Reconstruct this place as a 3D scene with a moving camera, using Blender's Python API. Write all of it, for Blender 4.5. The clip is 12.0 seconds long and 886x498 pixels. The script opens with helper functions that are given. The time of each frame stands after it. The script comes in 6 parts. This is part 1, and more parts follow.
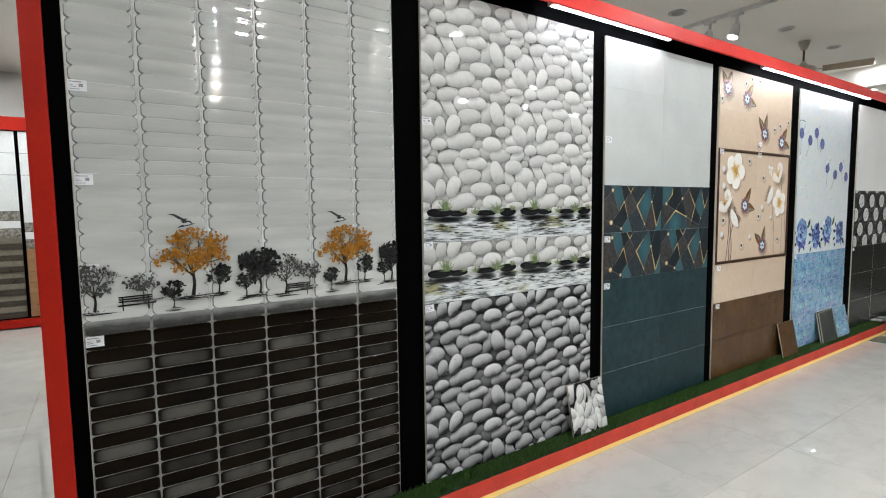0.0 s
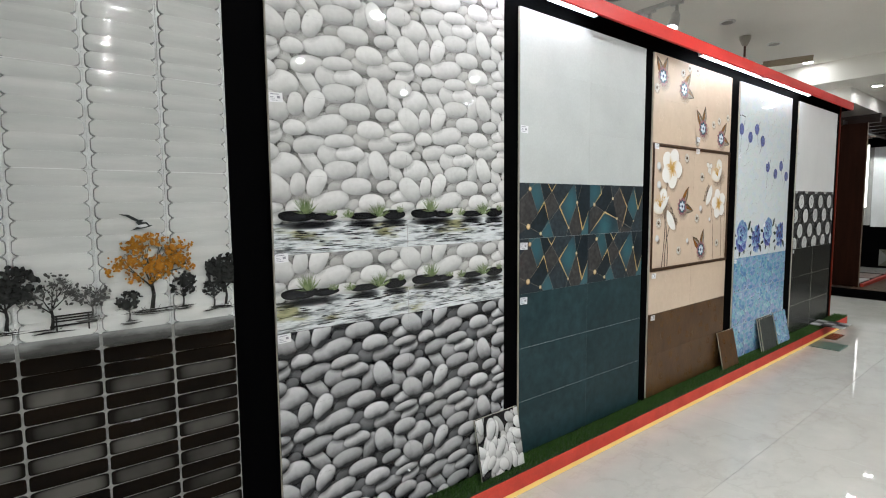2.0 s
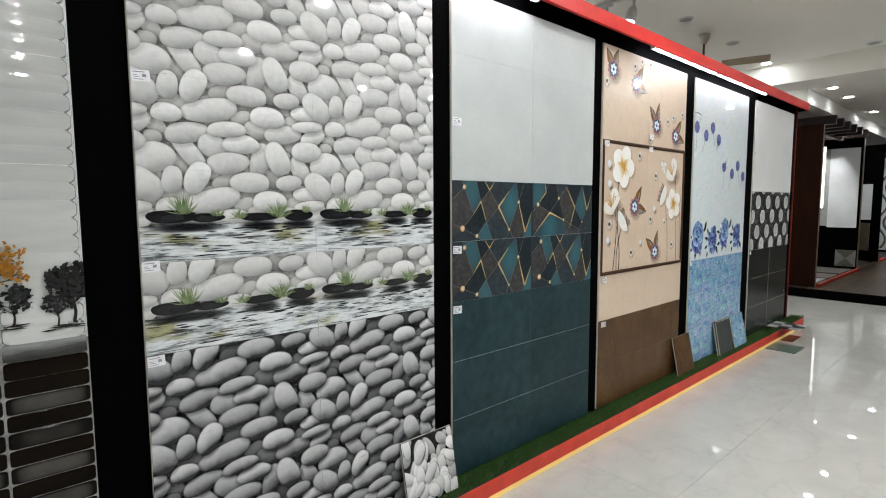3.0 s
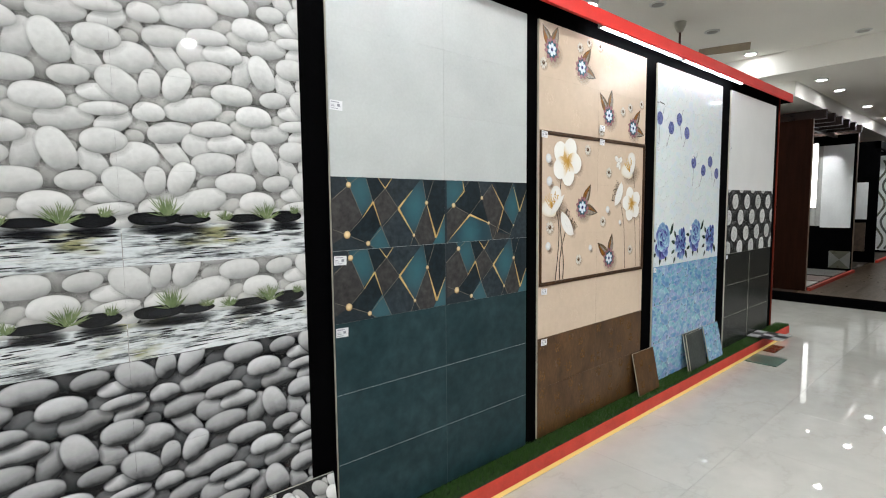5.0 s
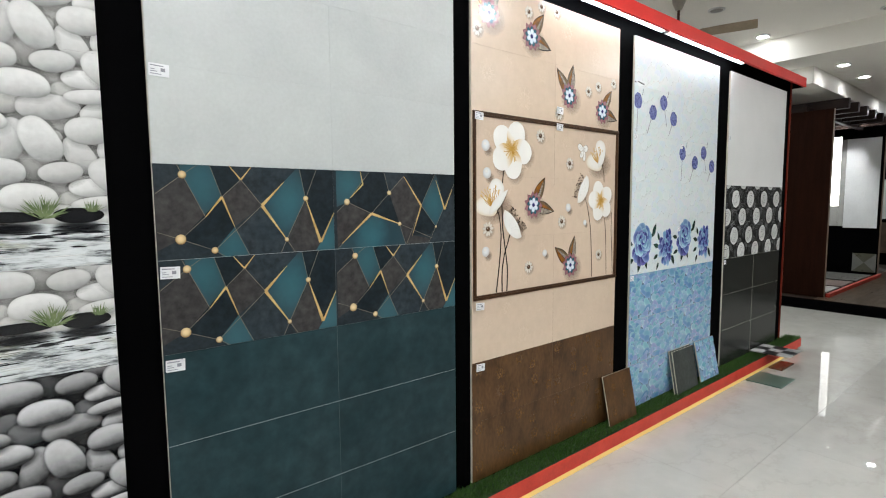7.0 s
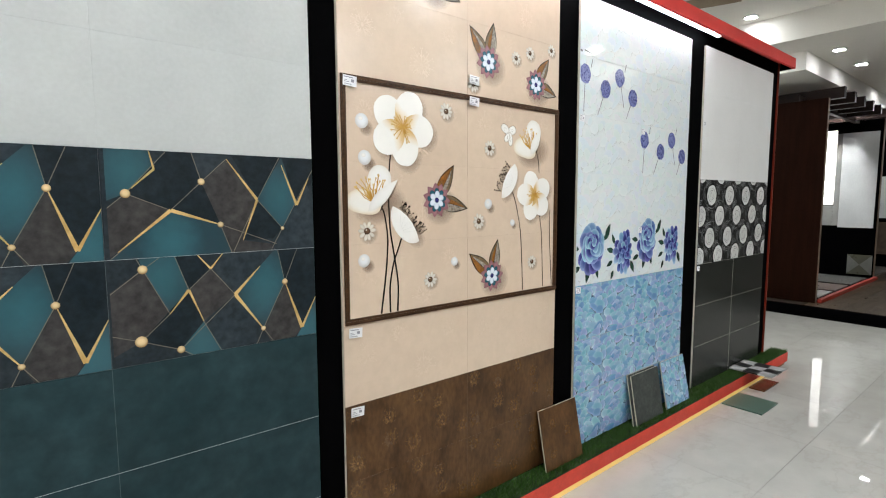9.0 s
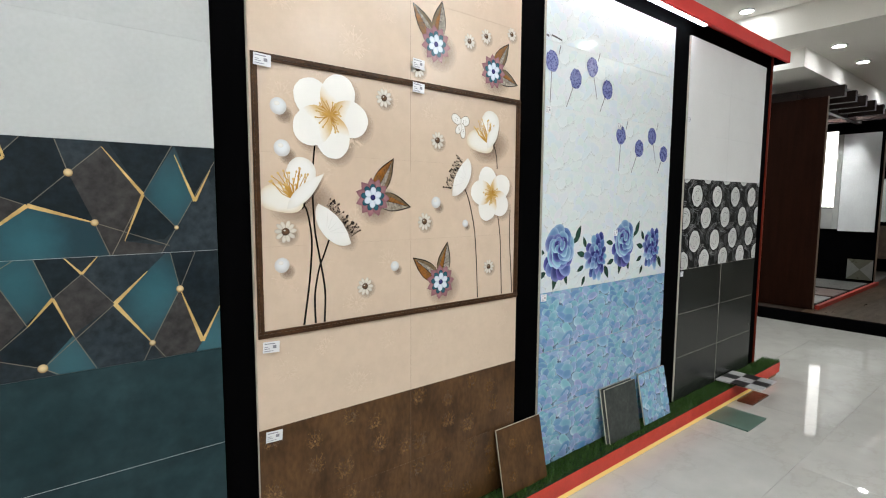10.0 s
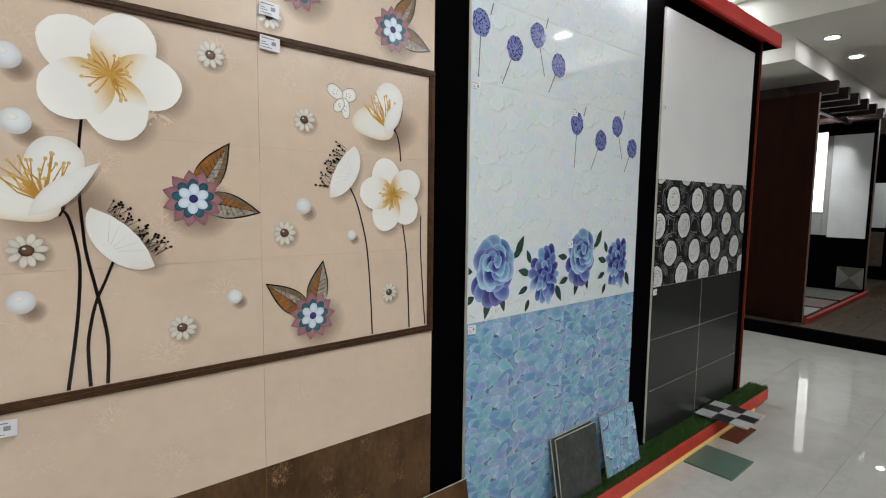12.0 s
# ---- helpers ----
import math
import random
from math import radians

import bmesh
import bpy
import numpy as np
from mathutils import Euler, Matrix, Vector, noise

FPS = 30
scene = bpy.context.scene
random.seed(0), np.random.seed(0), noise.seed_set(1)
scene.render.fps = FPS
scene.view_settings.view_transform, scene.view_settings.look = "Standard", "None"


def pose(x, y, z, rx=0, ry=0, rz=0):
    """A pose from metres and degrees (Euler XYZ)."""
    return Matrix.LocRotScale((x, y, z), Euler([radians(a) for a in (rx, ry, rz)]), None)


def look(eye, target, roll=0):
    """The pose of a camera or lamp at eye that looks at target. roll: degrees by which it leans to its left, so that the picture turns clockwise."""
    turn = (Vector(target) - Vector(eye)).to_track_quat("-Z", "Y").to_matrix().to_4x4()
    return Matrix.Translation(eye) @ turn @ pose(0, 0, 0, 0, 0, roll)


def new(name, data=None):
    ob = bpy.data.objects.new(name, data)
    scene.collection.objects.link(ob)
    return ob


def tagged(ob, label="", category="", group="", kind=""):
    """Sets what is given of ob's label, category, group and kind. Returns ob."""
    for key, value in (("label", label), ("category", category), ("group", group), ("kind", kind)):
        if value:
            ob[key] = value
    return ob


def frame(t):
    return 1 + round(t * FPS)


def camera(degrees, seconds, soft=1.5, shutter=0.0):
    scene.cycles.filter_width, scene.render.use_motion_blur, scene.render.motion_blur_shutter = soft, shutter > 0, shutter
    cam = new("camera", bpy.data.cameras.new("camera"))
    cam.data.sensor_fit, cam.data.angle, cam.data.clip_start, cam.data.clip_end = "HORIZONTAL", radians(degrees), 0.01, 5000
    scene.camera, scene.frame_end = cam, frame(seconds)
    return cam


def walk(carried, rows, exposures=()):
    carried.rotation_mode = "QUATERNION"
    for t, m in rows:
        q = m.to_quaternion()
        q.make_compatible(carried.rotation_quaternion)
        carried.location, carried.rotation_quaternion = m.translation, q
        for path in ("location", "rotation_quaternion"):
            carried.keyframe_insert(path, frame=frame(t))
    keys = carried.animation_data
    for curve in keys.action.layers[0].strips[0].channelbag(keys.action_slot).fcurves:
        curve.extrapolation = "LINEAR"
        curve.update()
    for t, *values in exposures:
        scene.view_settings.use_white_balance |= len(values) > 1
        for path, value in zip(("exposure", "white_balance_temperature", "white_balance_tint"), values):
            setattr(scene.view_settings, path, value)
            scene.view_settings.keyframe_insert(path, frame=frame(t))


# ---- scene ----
cam = camera(82.6, 12.0, 1.1)
PATH = [
    (0, (0.059, -0.008, 1.512), (1.16, 1.653, 1.349), -0.7),
    (0.5, (0.185, 0.096, 1.522), (1.345, 1.716, 1.351), -0.5),
    (1, (0.31, 0.19, 1.529), (1.522, 1.77, 1.345), -0.4),
    (1.5, (0.437, 0.22, 1.515), (1.66, 1.791, 1.332), -0.4),
    (2, (0.661, 0.198, 1.523), (1.889, 1.767, 1.351), -0.5),
    (2.5, (0.81, 0.184, 1.527), (2.069, 1.729, 1.356), -0.4),
    (3, (1.002, 0.246, 1.522), (2.308, 1.75, 1.347), -0.3),
    (3.2, (1.08, 0.273, 1.518), (2.396, 1.77, 1.346), -0.8),
    (4.8, (1.589, 0.255, 1.5), (2.89, 1.766, 1.346), -0.9),
    (5, (1.653, 0.244, 1.518), (2.956, 1.751, 1.348), -0.6),
    (5.5, (1.82, 0.279, 1.51), (3.134, 1.777, 1.339), -0.8),
    (6, (1.998, 0.325, 1.515), (3.311, 1.823, 1.337), -0.8),
    (6.5, (2.161, 0.335, 1.509), (3.441, 1.861, 1.331), -0.6),
    (7, (2.355, 0.299, 1.508), (3.602, 1.853, 1.331), -0.5),
    (7.2, (2.418, 0.282, 1.498), (3.659, 1.841, 1.326), -0.6),
    (9, (3.096, 0.442, 1.498), (4.349, 1.989, 1.307), -0.2),
    (9.5, (3.272, 0.415, 1.504), (4.505, 1.978, 1.31), -0.1),
    (10, (3.422, 0.464, 1.491), (4.668, 2.017, 1.299), 0.3),
    (10.5, (3.577, 0.578, 1.5), (4.853, 2.106, 1.308), 0.4),
    (11, (3.701, 0.65, 1.498), (4.994, 2.163, 1.297), 0.4),
    (11.5, (3.869, 0.692, 1.495), (5.153, 2.212, 1.294), 0.6),
    (12, (4.041, 0.687, 1.5), (5.319, 2.214, 1.314), 0.7),
]
walk(cam, [(t, look(eye, target, roll)) for t, eye, target, roll in PATH],
     [(0, 0.0), (1, 0.0), (2.5, -0.07), (3.2, -0.04), (5, 0.03), (6, -0.04), (7, 0.0), (9.5, 0.03), (10.5, -0.10), (11, -0.22), (12, -0.40)])

# ---- world and lights ----
world = bpy.data.worlds.new("world")
scene.world = world
world.use_nodes = True
world.node_tree.nodes["Background"].inputs[0].default_value = (0.75, 0.78, 0.85, 1)
world.node_tree.nodes["Background"].inputs[1].default_value = 0.05

WALL = 2.06          # front face of the tiles
CEIL, LOW, SOFFIT = 3.58, 3.28, 3.06
LAMP_W = 29.0


# ---- materials ----
def nodes_of(name, rough=0.5, metal=0.0, coat=0.0, spec=0.5):
    m = bpy.data.materials.new(name)
    m.use_nodes = True
    t = m.node_tree
    b = t.nodes["Principled BSDF"]
    b.inputs["Roughness"].default_value = rough
    b.inputs["Metallic"].default_value = metal
    b.inputs["Coat Weight"].default_value = coat
    b.inputs["Coat Roughness"].default_value = 0.03
    b.inputs["Specular IOR Level"].default_value = spec
    return m, t, b


def rgba(c):
    return (*c, 1.0)


def noise_node(t, scale, detail=4.0, stretch=(1, 1, 1), rough=0.55):
    geo = t.nodes.new("ShaderNodeNewGeometry")
    mp = t.nodes.new("ShaderNodeMapping")
    mp.inputs["Scale"].default_value = stretch
    t.links.new(geo.outputs["Position"], mp.inputs["Vector"])
    n = t.nodes.new("ShaderNodeTexNoise")
    n.inputs["Scale"].default_value, n.inputs["Detail"].default_value = scale, detail
    n.inputs["Roughness"].default_value = rough
    t.links.new(mp.outputs[0], n.inputs["Vector"])
    return n


def ramp(t, source, stops):
    r = t.nodes.new("ShaderNodeValToRGB")
    e = r.color_ramp.elements
    e[0].position, e[0].color = stops[0][0], rgba(stops[0][1])
    e[1].position, e[1].color = stops[-1][0], rgba(stops[-1][1])
    for p, c in stops[1:-1]:
        k = e.new(p)
        k.color = rgba(c)
    t.links.new(source, r.inputs[0])
    return r


def mixed(t, kind, fac, a, b):
    n = t.nodes.new("ShaderNodeMix")
    n.data_type, n.blend_type = "RGBA", kind
    for k, v in ((0, fac), (6, a), (7, b)):
        if hasattr(v, "links"):
            t.links.new(v, n.inputs[k])
        else:
            n.inputs[k].default_value = rgba(v) if k else v
    return n.outputs[2]


def maths(t, op, a, b=0.0):
    n = t.nodes.new("ShaderNodeMath")
    n.operation = op
    for k, v in enumerate((a, b)):
        if hasattr(v, "links"):
            t.links.new(v, n.inputs[k])
        else:
            n.inputs[k].default_value = v
    return n.outputs[0]


def mat(name, c1, c2=None, scale=6, rough=0.5, metal=0.0, bump=0.0, bscale=80, stretch=(1, 1, 1), coat=0.0, vary=0.0, wear=0.12, spec=0.5):
    """A surface with two colours in broad patches, fine grain, uneven gloss and fine relief."""
    m, t, b = nodes_of(name, rough, metal, coat, spec)
    c2 = c2 or tuple(v * 0.8 for v in c1)
    n = noise_node(t, scale, 5, stretch)
    r = ramp(t, n.outputs["Fac"], [(0.3, c1), (0.7, c2)])
    fine = noise_node(t, bscale, 3, stretch)
    g = ramp(t, fine.outputs["Fac"], [(0.3, (1 - wear,) * 3), (0.7, (1, 1, 1))])
    col = mixed(t, "MULTIPLY", 1.0, r.outputs[0], g.outputs[0])
    if vary:
        info = t.nodes.new("ShaderNodeObjectInfo")
        v = ramp(t, info.outputs["Random"], [(0, (1 - vary,) * 3), (1, (1, 1, 1))])
        col = mixed(t, "MULTIPLY", 1.0, col, v.outputs[0])
    t.links.new(col, b.inputs["Base Color"])
    rr = t.nodes.new("ShaderNodeMapRange")
    rr.inputs["To Min"].default_value, rr.inputs["To Max"].default_value = rough * 0.75, min(1, rough * 1.25)
    t.links.new(n.outputs["Fac"], rr.inputs[0])
    t.links.new(rr.outputs[0], b.inputs["Roughness"])
    if bump:
        bp = t.nodes.new("ShaderNodeBump")
        bp.inputs["Strength"].default_value, bp.inputs["Distance"].default_value = bump, 0.004
        t.links.new(fine.outputs["Fac"], bp.inputs["Height"])
        t.links.new(bp.outputs[0], b.inputs["Normal"])
    return m


def glow(name, colour, strength):
    m, t, b = nodes_of(name)
    b.inputs["Base Color"].default_value = rgba(colour)
    b.inputs["Emission Color"].default_value = rgba(colour)
    b.inputs["Emission Strength"].default_value = strength
    return m


def uv_parts(t):
    uv = t.nodes.new("ShaderNodeUVMap")
    uv.uv_map = "UVMap"
    sp = t.nodes.new("ShaderNodeSeparateXYZ")
    t.links.new(uv.outputs[0], sp.inputs[0])
    u, v = sp.outputs[0], sp.outputs[1]
    r2 = maths(t, "ADD", maths(t, "MULTIPLY", u, u), maths(t, "MULTIPLY", v, v))
    return u, v, r2


def printed_round(name, inner, outer, power=1.0, side=0.0, vary=0.15, rough=0.1, tints=None, speck=0.0):
    """Printed motif that turns from an inner to an outer colour, each motif in a slightly different tone."""
    m, t, b = nodes_of(name, rough, 0, 0.3)
    u, v, r2 = uv_parts(t)
    f = maths(t, "POWER", r2, power)
    f = maths(t, "SUBTRACT", f, maths(t, "MULTIPLY", v, side))
    f = maths(t, "ADD", f, maths(t, "MULTIPLY", maths(t, "SUBTRACT", noise_node(t, 35, 4).outputs["Fac"], 0.5), 0.5))
    geo = t.nodes.new("ShaderNodeNewGeometry")
    rnd = geo.outputs["Random Per Island"]
    r = ramp(t, f, [(0.0, inner), (0.35, tuple(0.75 * a + 0.25 * c for a, c in zip(inner, outer))), (1.0, outer)])
    col = r.outputs[0]
    if tints:
        tr = ramp(t, rnd, [(k / max(1, len(tints) - 1), c) for k, c in enumerate(tints)])
        col = mixed(t, "MULTIPLY", 1.0, col, tr.outputs[0])
    else:
        tr = ramp(t, rnd, [(0, (1 - vary,) * 3), (1, (1, 1, 1))])
        col = mixed(t, "MULTIPLY", 1.0, col, tr.outputs[0])
    if speck:
        vo = t.nodes.new("ShaderNodeTexVoronoi")
        vo.inputs["Scale"].default_value = speck
        geo2 = t.nodes.new("ShaderNodeNewGeometry")
        t.links.new(geo2.outputs["Position"], vo.inputs["Vector"])
        vr = ramp(t, vo.outputs["Distance"], [(0.30, (0.10, 0.11, 0.32)), (0.55, (1, 1, 1))])
        col = mixed(t, "MULTIPLY", 1.0, vr.outputs[0], col)
    t.links.new(col, b.inputs["Base Color"])
    return m


RED = mat("red_laminate", (0.42, 0.018, 0.009), (0.35, 0.014, 0.007), 3, 0.4, spec=0.12, bump=0.05, wear=0.08)
# brighter copy of the red: lamp light on the fascia is in the colour
FASCIA_RED = mat("lit_red_board", (0.72, 0.036, 0.028), (0.64, 0.030, 0.024), 3, 0.4, spec=0.2, bump=0.04, wear=0.06)
RED_EDGE = mat("red_paint", (0.72, 0.055, 0.028), (0.58, 0.042, 0.022), 9, 0.5, bump=0.15)
BLACK = mat("black_board", (0.0010, 0.0010, 0.0012), (0.0016, 0.0016, 0.0018), 4, 0.6, bump=0.05, spec=0.008)
WHITE_PAINT = mat("ceiling_paint", (0.88, 0.855, 0.80), (0.84, 0.815, 0.765), 0.8, 0.85, bump=0.06, wear=0.05)
# for the unseen walls: dark so they send back less light
DARK_WALL = mat("dark_bounce_cut", (0.035, 0.030, 0.027), (0.05, 0.044, 0.04), 1.2, 0.6, spec=0.2)
WALL_PAINT = mat("wall_paint", (0.72, 0.70, 0.66), (0.66, 0.64, 0.6), 0.8, 0.8, bump=0.08, wear=0.06)
WHITE_METAL = mat("white_metal", (0.75, 0.75, 0.74), None, 10, 0.4)
DARK_WOOD = mat("dark_wood", (0.020, 0.0066, 0.0034), (0.011, 0.0038, 0.0020), 3, 0.5, spec=0.025, stretch=(6, 6, 0.6), bump=0.15, bscale=40, wear=0.3)
SLAT_WOOD = mat("slat_wood", (0.020, 0.010, 0.007), (0.012, 0.006, 0.005), 3, 0.5, spec=0.15, stretch=(6, 0.6, 6), bump=0.15, bscale=40, wear=0.3)
WOOD_FLOOR = mat("wood_floor", (0.085, 0.054, 0.028), (0.044, 0.027, 0.014), 3.5, 0.3, spec=0.15, stretch=(1, 5, 1), bump=0.1, vary=0.3, wear=0.3)
PAPER = mat("paper_label", (0.82, 0.82, 0.84), None, 20, 0.6, wear=0.04)
INK = mat("ink", (0.30, 0.30, 0.34), None, 20, 0.6)
LAMP_GLOW = glow("lamp_glow", (0.95, 0.985, 1.0), 28)
TUBE_GLOW = glow("tube_glow", (0.80, 0.90, 1.0), 25)
WARM_GLOW = glow("warm_glow", (0.95, 0.64, 0.20), 0.19)
GREY_LENS = mat("unlit_lens", (0.35, 0.34, 0.32), None, 20, 0.4)

# marble of the floor: pale with soft grey veins
MARBLE, t, b = nodes_of("polished_marble", 0.07, 0, 0)
n1 = noise_node(t, 0.9, 8, (1, 1.6, 1), 0.62)
veins = ramp(t, n1.outputs["Fac"], [(0.40, (0.525, 0.515, 0.478)), (0.485, (0.52, 0.51, 0.473)), (0.50, (0.488, 0.476, 0.438)), (0.515, (0.52, 0.51, 0.473)), (0.62, (0.55, 0.54, 0.502))])
cl = ramp(t, noise_node(t, 5, 5).outputs["Fac"], [(0.3, (0.90, 0.90, 0.90)), (0.7, (1, 1, 1))])
inf = t.nodes.new("ShaderNodeObjectInfo")
ov = ramp(t, inf.outputs["Random"], [(0, (0.94, 0.94, 0.94)), (1, (1, 1, 1))])
t.links.new(mixed(t, "MULTIPLY", 1.0, mixed(t, "MULTIPLY", 1.0, veins.outputs[0], cl.outputs[0]), ov.outputs[0]), b.inputs["Base Color"])
sm = t.nodes.new("ShaderNodeMapRange")
sm.inputs["To Min"].default_value, sm.inputs["To Max"].default_value = 0.012, 0.032
t.links.new(noise_node(t, 2.2, 4).outputs["Fac"], sm.inputs[0])
t.links.new(sm.outputs[0], b.inputs["Roughness"])
GROUT = mat("grout", (0.36, 0.35, 0.33), None, 20, 0.8)

# wall tiles
GLAZE_LIGHT = mat("light_grey_glaze", (0.555, 0.56, 0.54), (0.445, 0.452, 0.44), 3.0, 0.05, stretch=(1, 1, 7), coat=1.0, wear=0.04)
GLAZE_DARK = mat("black_brown_glaze", (0.0030, 0.0024, 0.002), (0.010, 0.0062, 0.0035), 5, 0.05, spec=0.07)
STONE_GAP = mat("grey_stone_print", (0.40, 0.395, 0.38), (0.30, 0.295, 0.285), 14, 0.05)
STONE_GAP_DARK = mat("dark_stone_print", (0.014, 0.014, 0.016), (0.006, 0.006, 0.007), 14, 0.05)
PALE_CEMENT = mat("pale_cement_tile", (0.52, 0.54, 0.53), (0.46, 0.48, 0.475), 4, 0.38, bump=0.03, vary=0.05, wear=0.06)
TEAL_SLATE = mat("dark_teal_tile", (0.010, 0.034, 0.041), (0.027, 0.062, 0.071), 4, 0.45, bump=0.06, vary=0.15, wear=0.42, bscale=17, spec=0.22)
SLATE_BLUE = mat("blue_slate_print", (0.016, 0.024, 0.031), (0.028, 0.040, 0.048), 9, 0.45, wear=0.4, spec=0.22)
BEIGE = mat("beige_tile", (0.68, 0.535, 0.41), (0.60, 0.468, 0.358), 2.2, 0.22, vary=0.03, wear=0.06, bscale=25)
BROWN = mat("brown_damask_tile", (0.060, 0.027, 0.009), (0.140, 0.070, 0.026), 11, 0.32, spec=0.25, stretch=(1, 1, 0.45), vary=0.06, wear=0.35, bscale=70)
BROWN_FRAME = mat("brown_frame", (0.050, 0.022, 0.009), (0.095, 0.044, 0.018), 30, 0.35, spec=0.25, bump=0.4, bscale=120, wear=0.4)
ICE = mat("pale_floral_tile", (0.72, 0.78, 0.80), (0.78, 0.80, 0.78), 5, 0.045, coat=0.4, wear=0.05)
BLUE_BASE = mat("blue_floral_tile", (0.20, 0.33, 0.52), (0.26, 0.42, 0.52), 7, 0.1, coat=0.4)
WHITE_SATIN = mat("white_satin_tile", (0.74, 0.735, 0.725), (0.70, 0.695, 0.685), 3, 0.42, wear=0.03)
CHARCOAL = mat("charcoal_tile", (0.022, 0.024, 0.022), (0.030, 0.032, 0.029), 6, 0.25, vary=0.1, spec=0.3)
TILE_BODY = mat("tile_body", (0.62, 0.58, 0.48), None, 20, 0.8)
GREEN_TILE = mat("green_tile", (0.085, 0.155, 0.125), (0.10, 0.175, 0.145), 5, 0.3)
REFLECTED_BROWN = mat("reflected_brown", (0.15, 0.06, 0.03), (0.12, 0.045, 0.025), 7, 0.25)
GREY_TILE = mat("grey_stone_tile", (0.028, 0.034, 0.031), (0.080, 0.090, 0.083), 16, 0.45, wear=0.5, bump=0.2, bscale=55)
GRASS_A = mat("artificial_grass", (0.030, 0.098, 0.010), (0.056, 0.140, 0.017), 30, 0.55, wear=0.4)
GRASS_BASE = mat("grass_backing", (0.008, 0.025, 0.006), None, 30, 0.8)

# ---- building helpers ----
def link_parent(ob, parent):
    ob.parent = parent
    return ob


def finish(bm, name, mats, smooth=False):
    me = bpy.data.meshes.new(name)
    bm.to_mesh(me)
    bm.free()
    for m in (mats if isinstance(mats, (list, tuple)) else [mats]):
        me.materials.append(m)
    if smooth:
        for p in me.polygons:
            p.use_smooth = True
    return me


def part(name, data, material, parent, label=""):
    me = data if isinstance(data, bpy.types.Mesh) else finish(data, name, material)
    ob = new(name, me)
    ob.parent = parent
    return tagged(ob, label)


def thing(name, x, y, z, label, category, group="", kind="", turn=0):
    ob = new(name)
    ob.matrix_world = pose(x, y, z, 0, 0, turn)
    return tagged(ob, label, category, group, kind)


def box(x0, x1, y0, y1, z0, z1, bevel=0.0, bm=None):
    own = bmesh.new()
    bmesh.ops.create_cube(own, size=1)
    for v in own.verts:
        v.co = Vector((x0 + (x1 - x0) * (v.co.x + 0.5), y0 + (y1 - y0) * (v.co.y + 0.5), z0 + (z1 - z0) * (v.co.z + 0.5)))
    if bevel:
        bmesh.ops.bevel(own, geom=own.edges[:], offset=bevel, segments=2, affect="EDGES", profile=0.7)
    if bm is None:
        return own
    tmp = bpy.data.meshes.new("tmp")
    own.to_mesh(tmp)
    own.free()
    bm.from_mesh(tmp)
    bpy.data.meshes.remove(tmp)
    return bm


def lathe(profile, n=24, bm=None):
    """A solid of revolution about z, from (radius, z) pairs."""
    bm = bm or bmesh.new()
    rings = [[bm.verts.new((r * math.cos(2 * math.pi * k / n), r * math.sin(2 * math.pi * k / n), z)) for k in range(n)] for r, z in profile]
    for a, c in zip(rings, rings[1:]):
        for k in range(n):
            bm.faces.new((a[k], a[(k + 1) % n], c[(k + 1) % n], c[k]))
    bm.faces.new(list(reversed(rings[0])))
    bm.faces.new(rings[-1])
    bmesh.ops.recalc_face_normals(bm, faces=bm.faces[:])
    return bm


def structure(name, bm, material, label, category):
    ob = new(name, finish(bm, name, material))
    return tagged(ob, label, category, "", "structure")


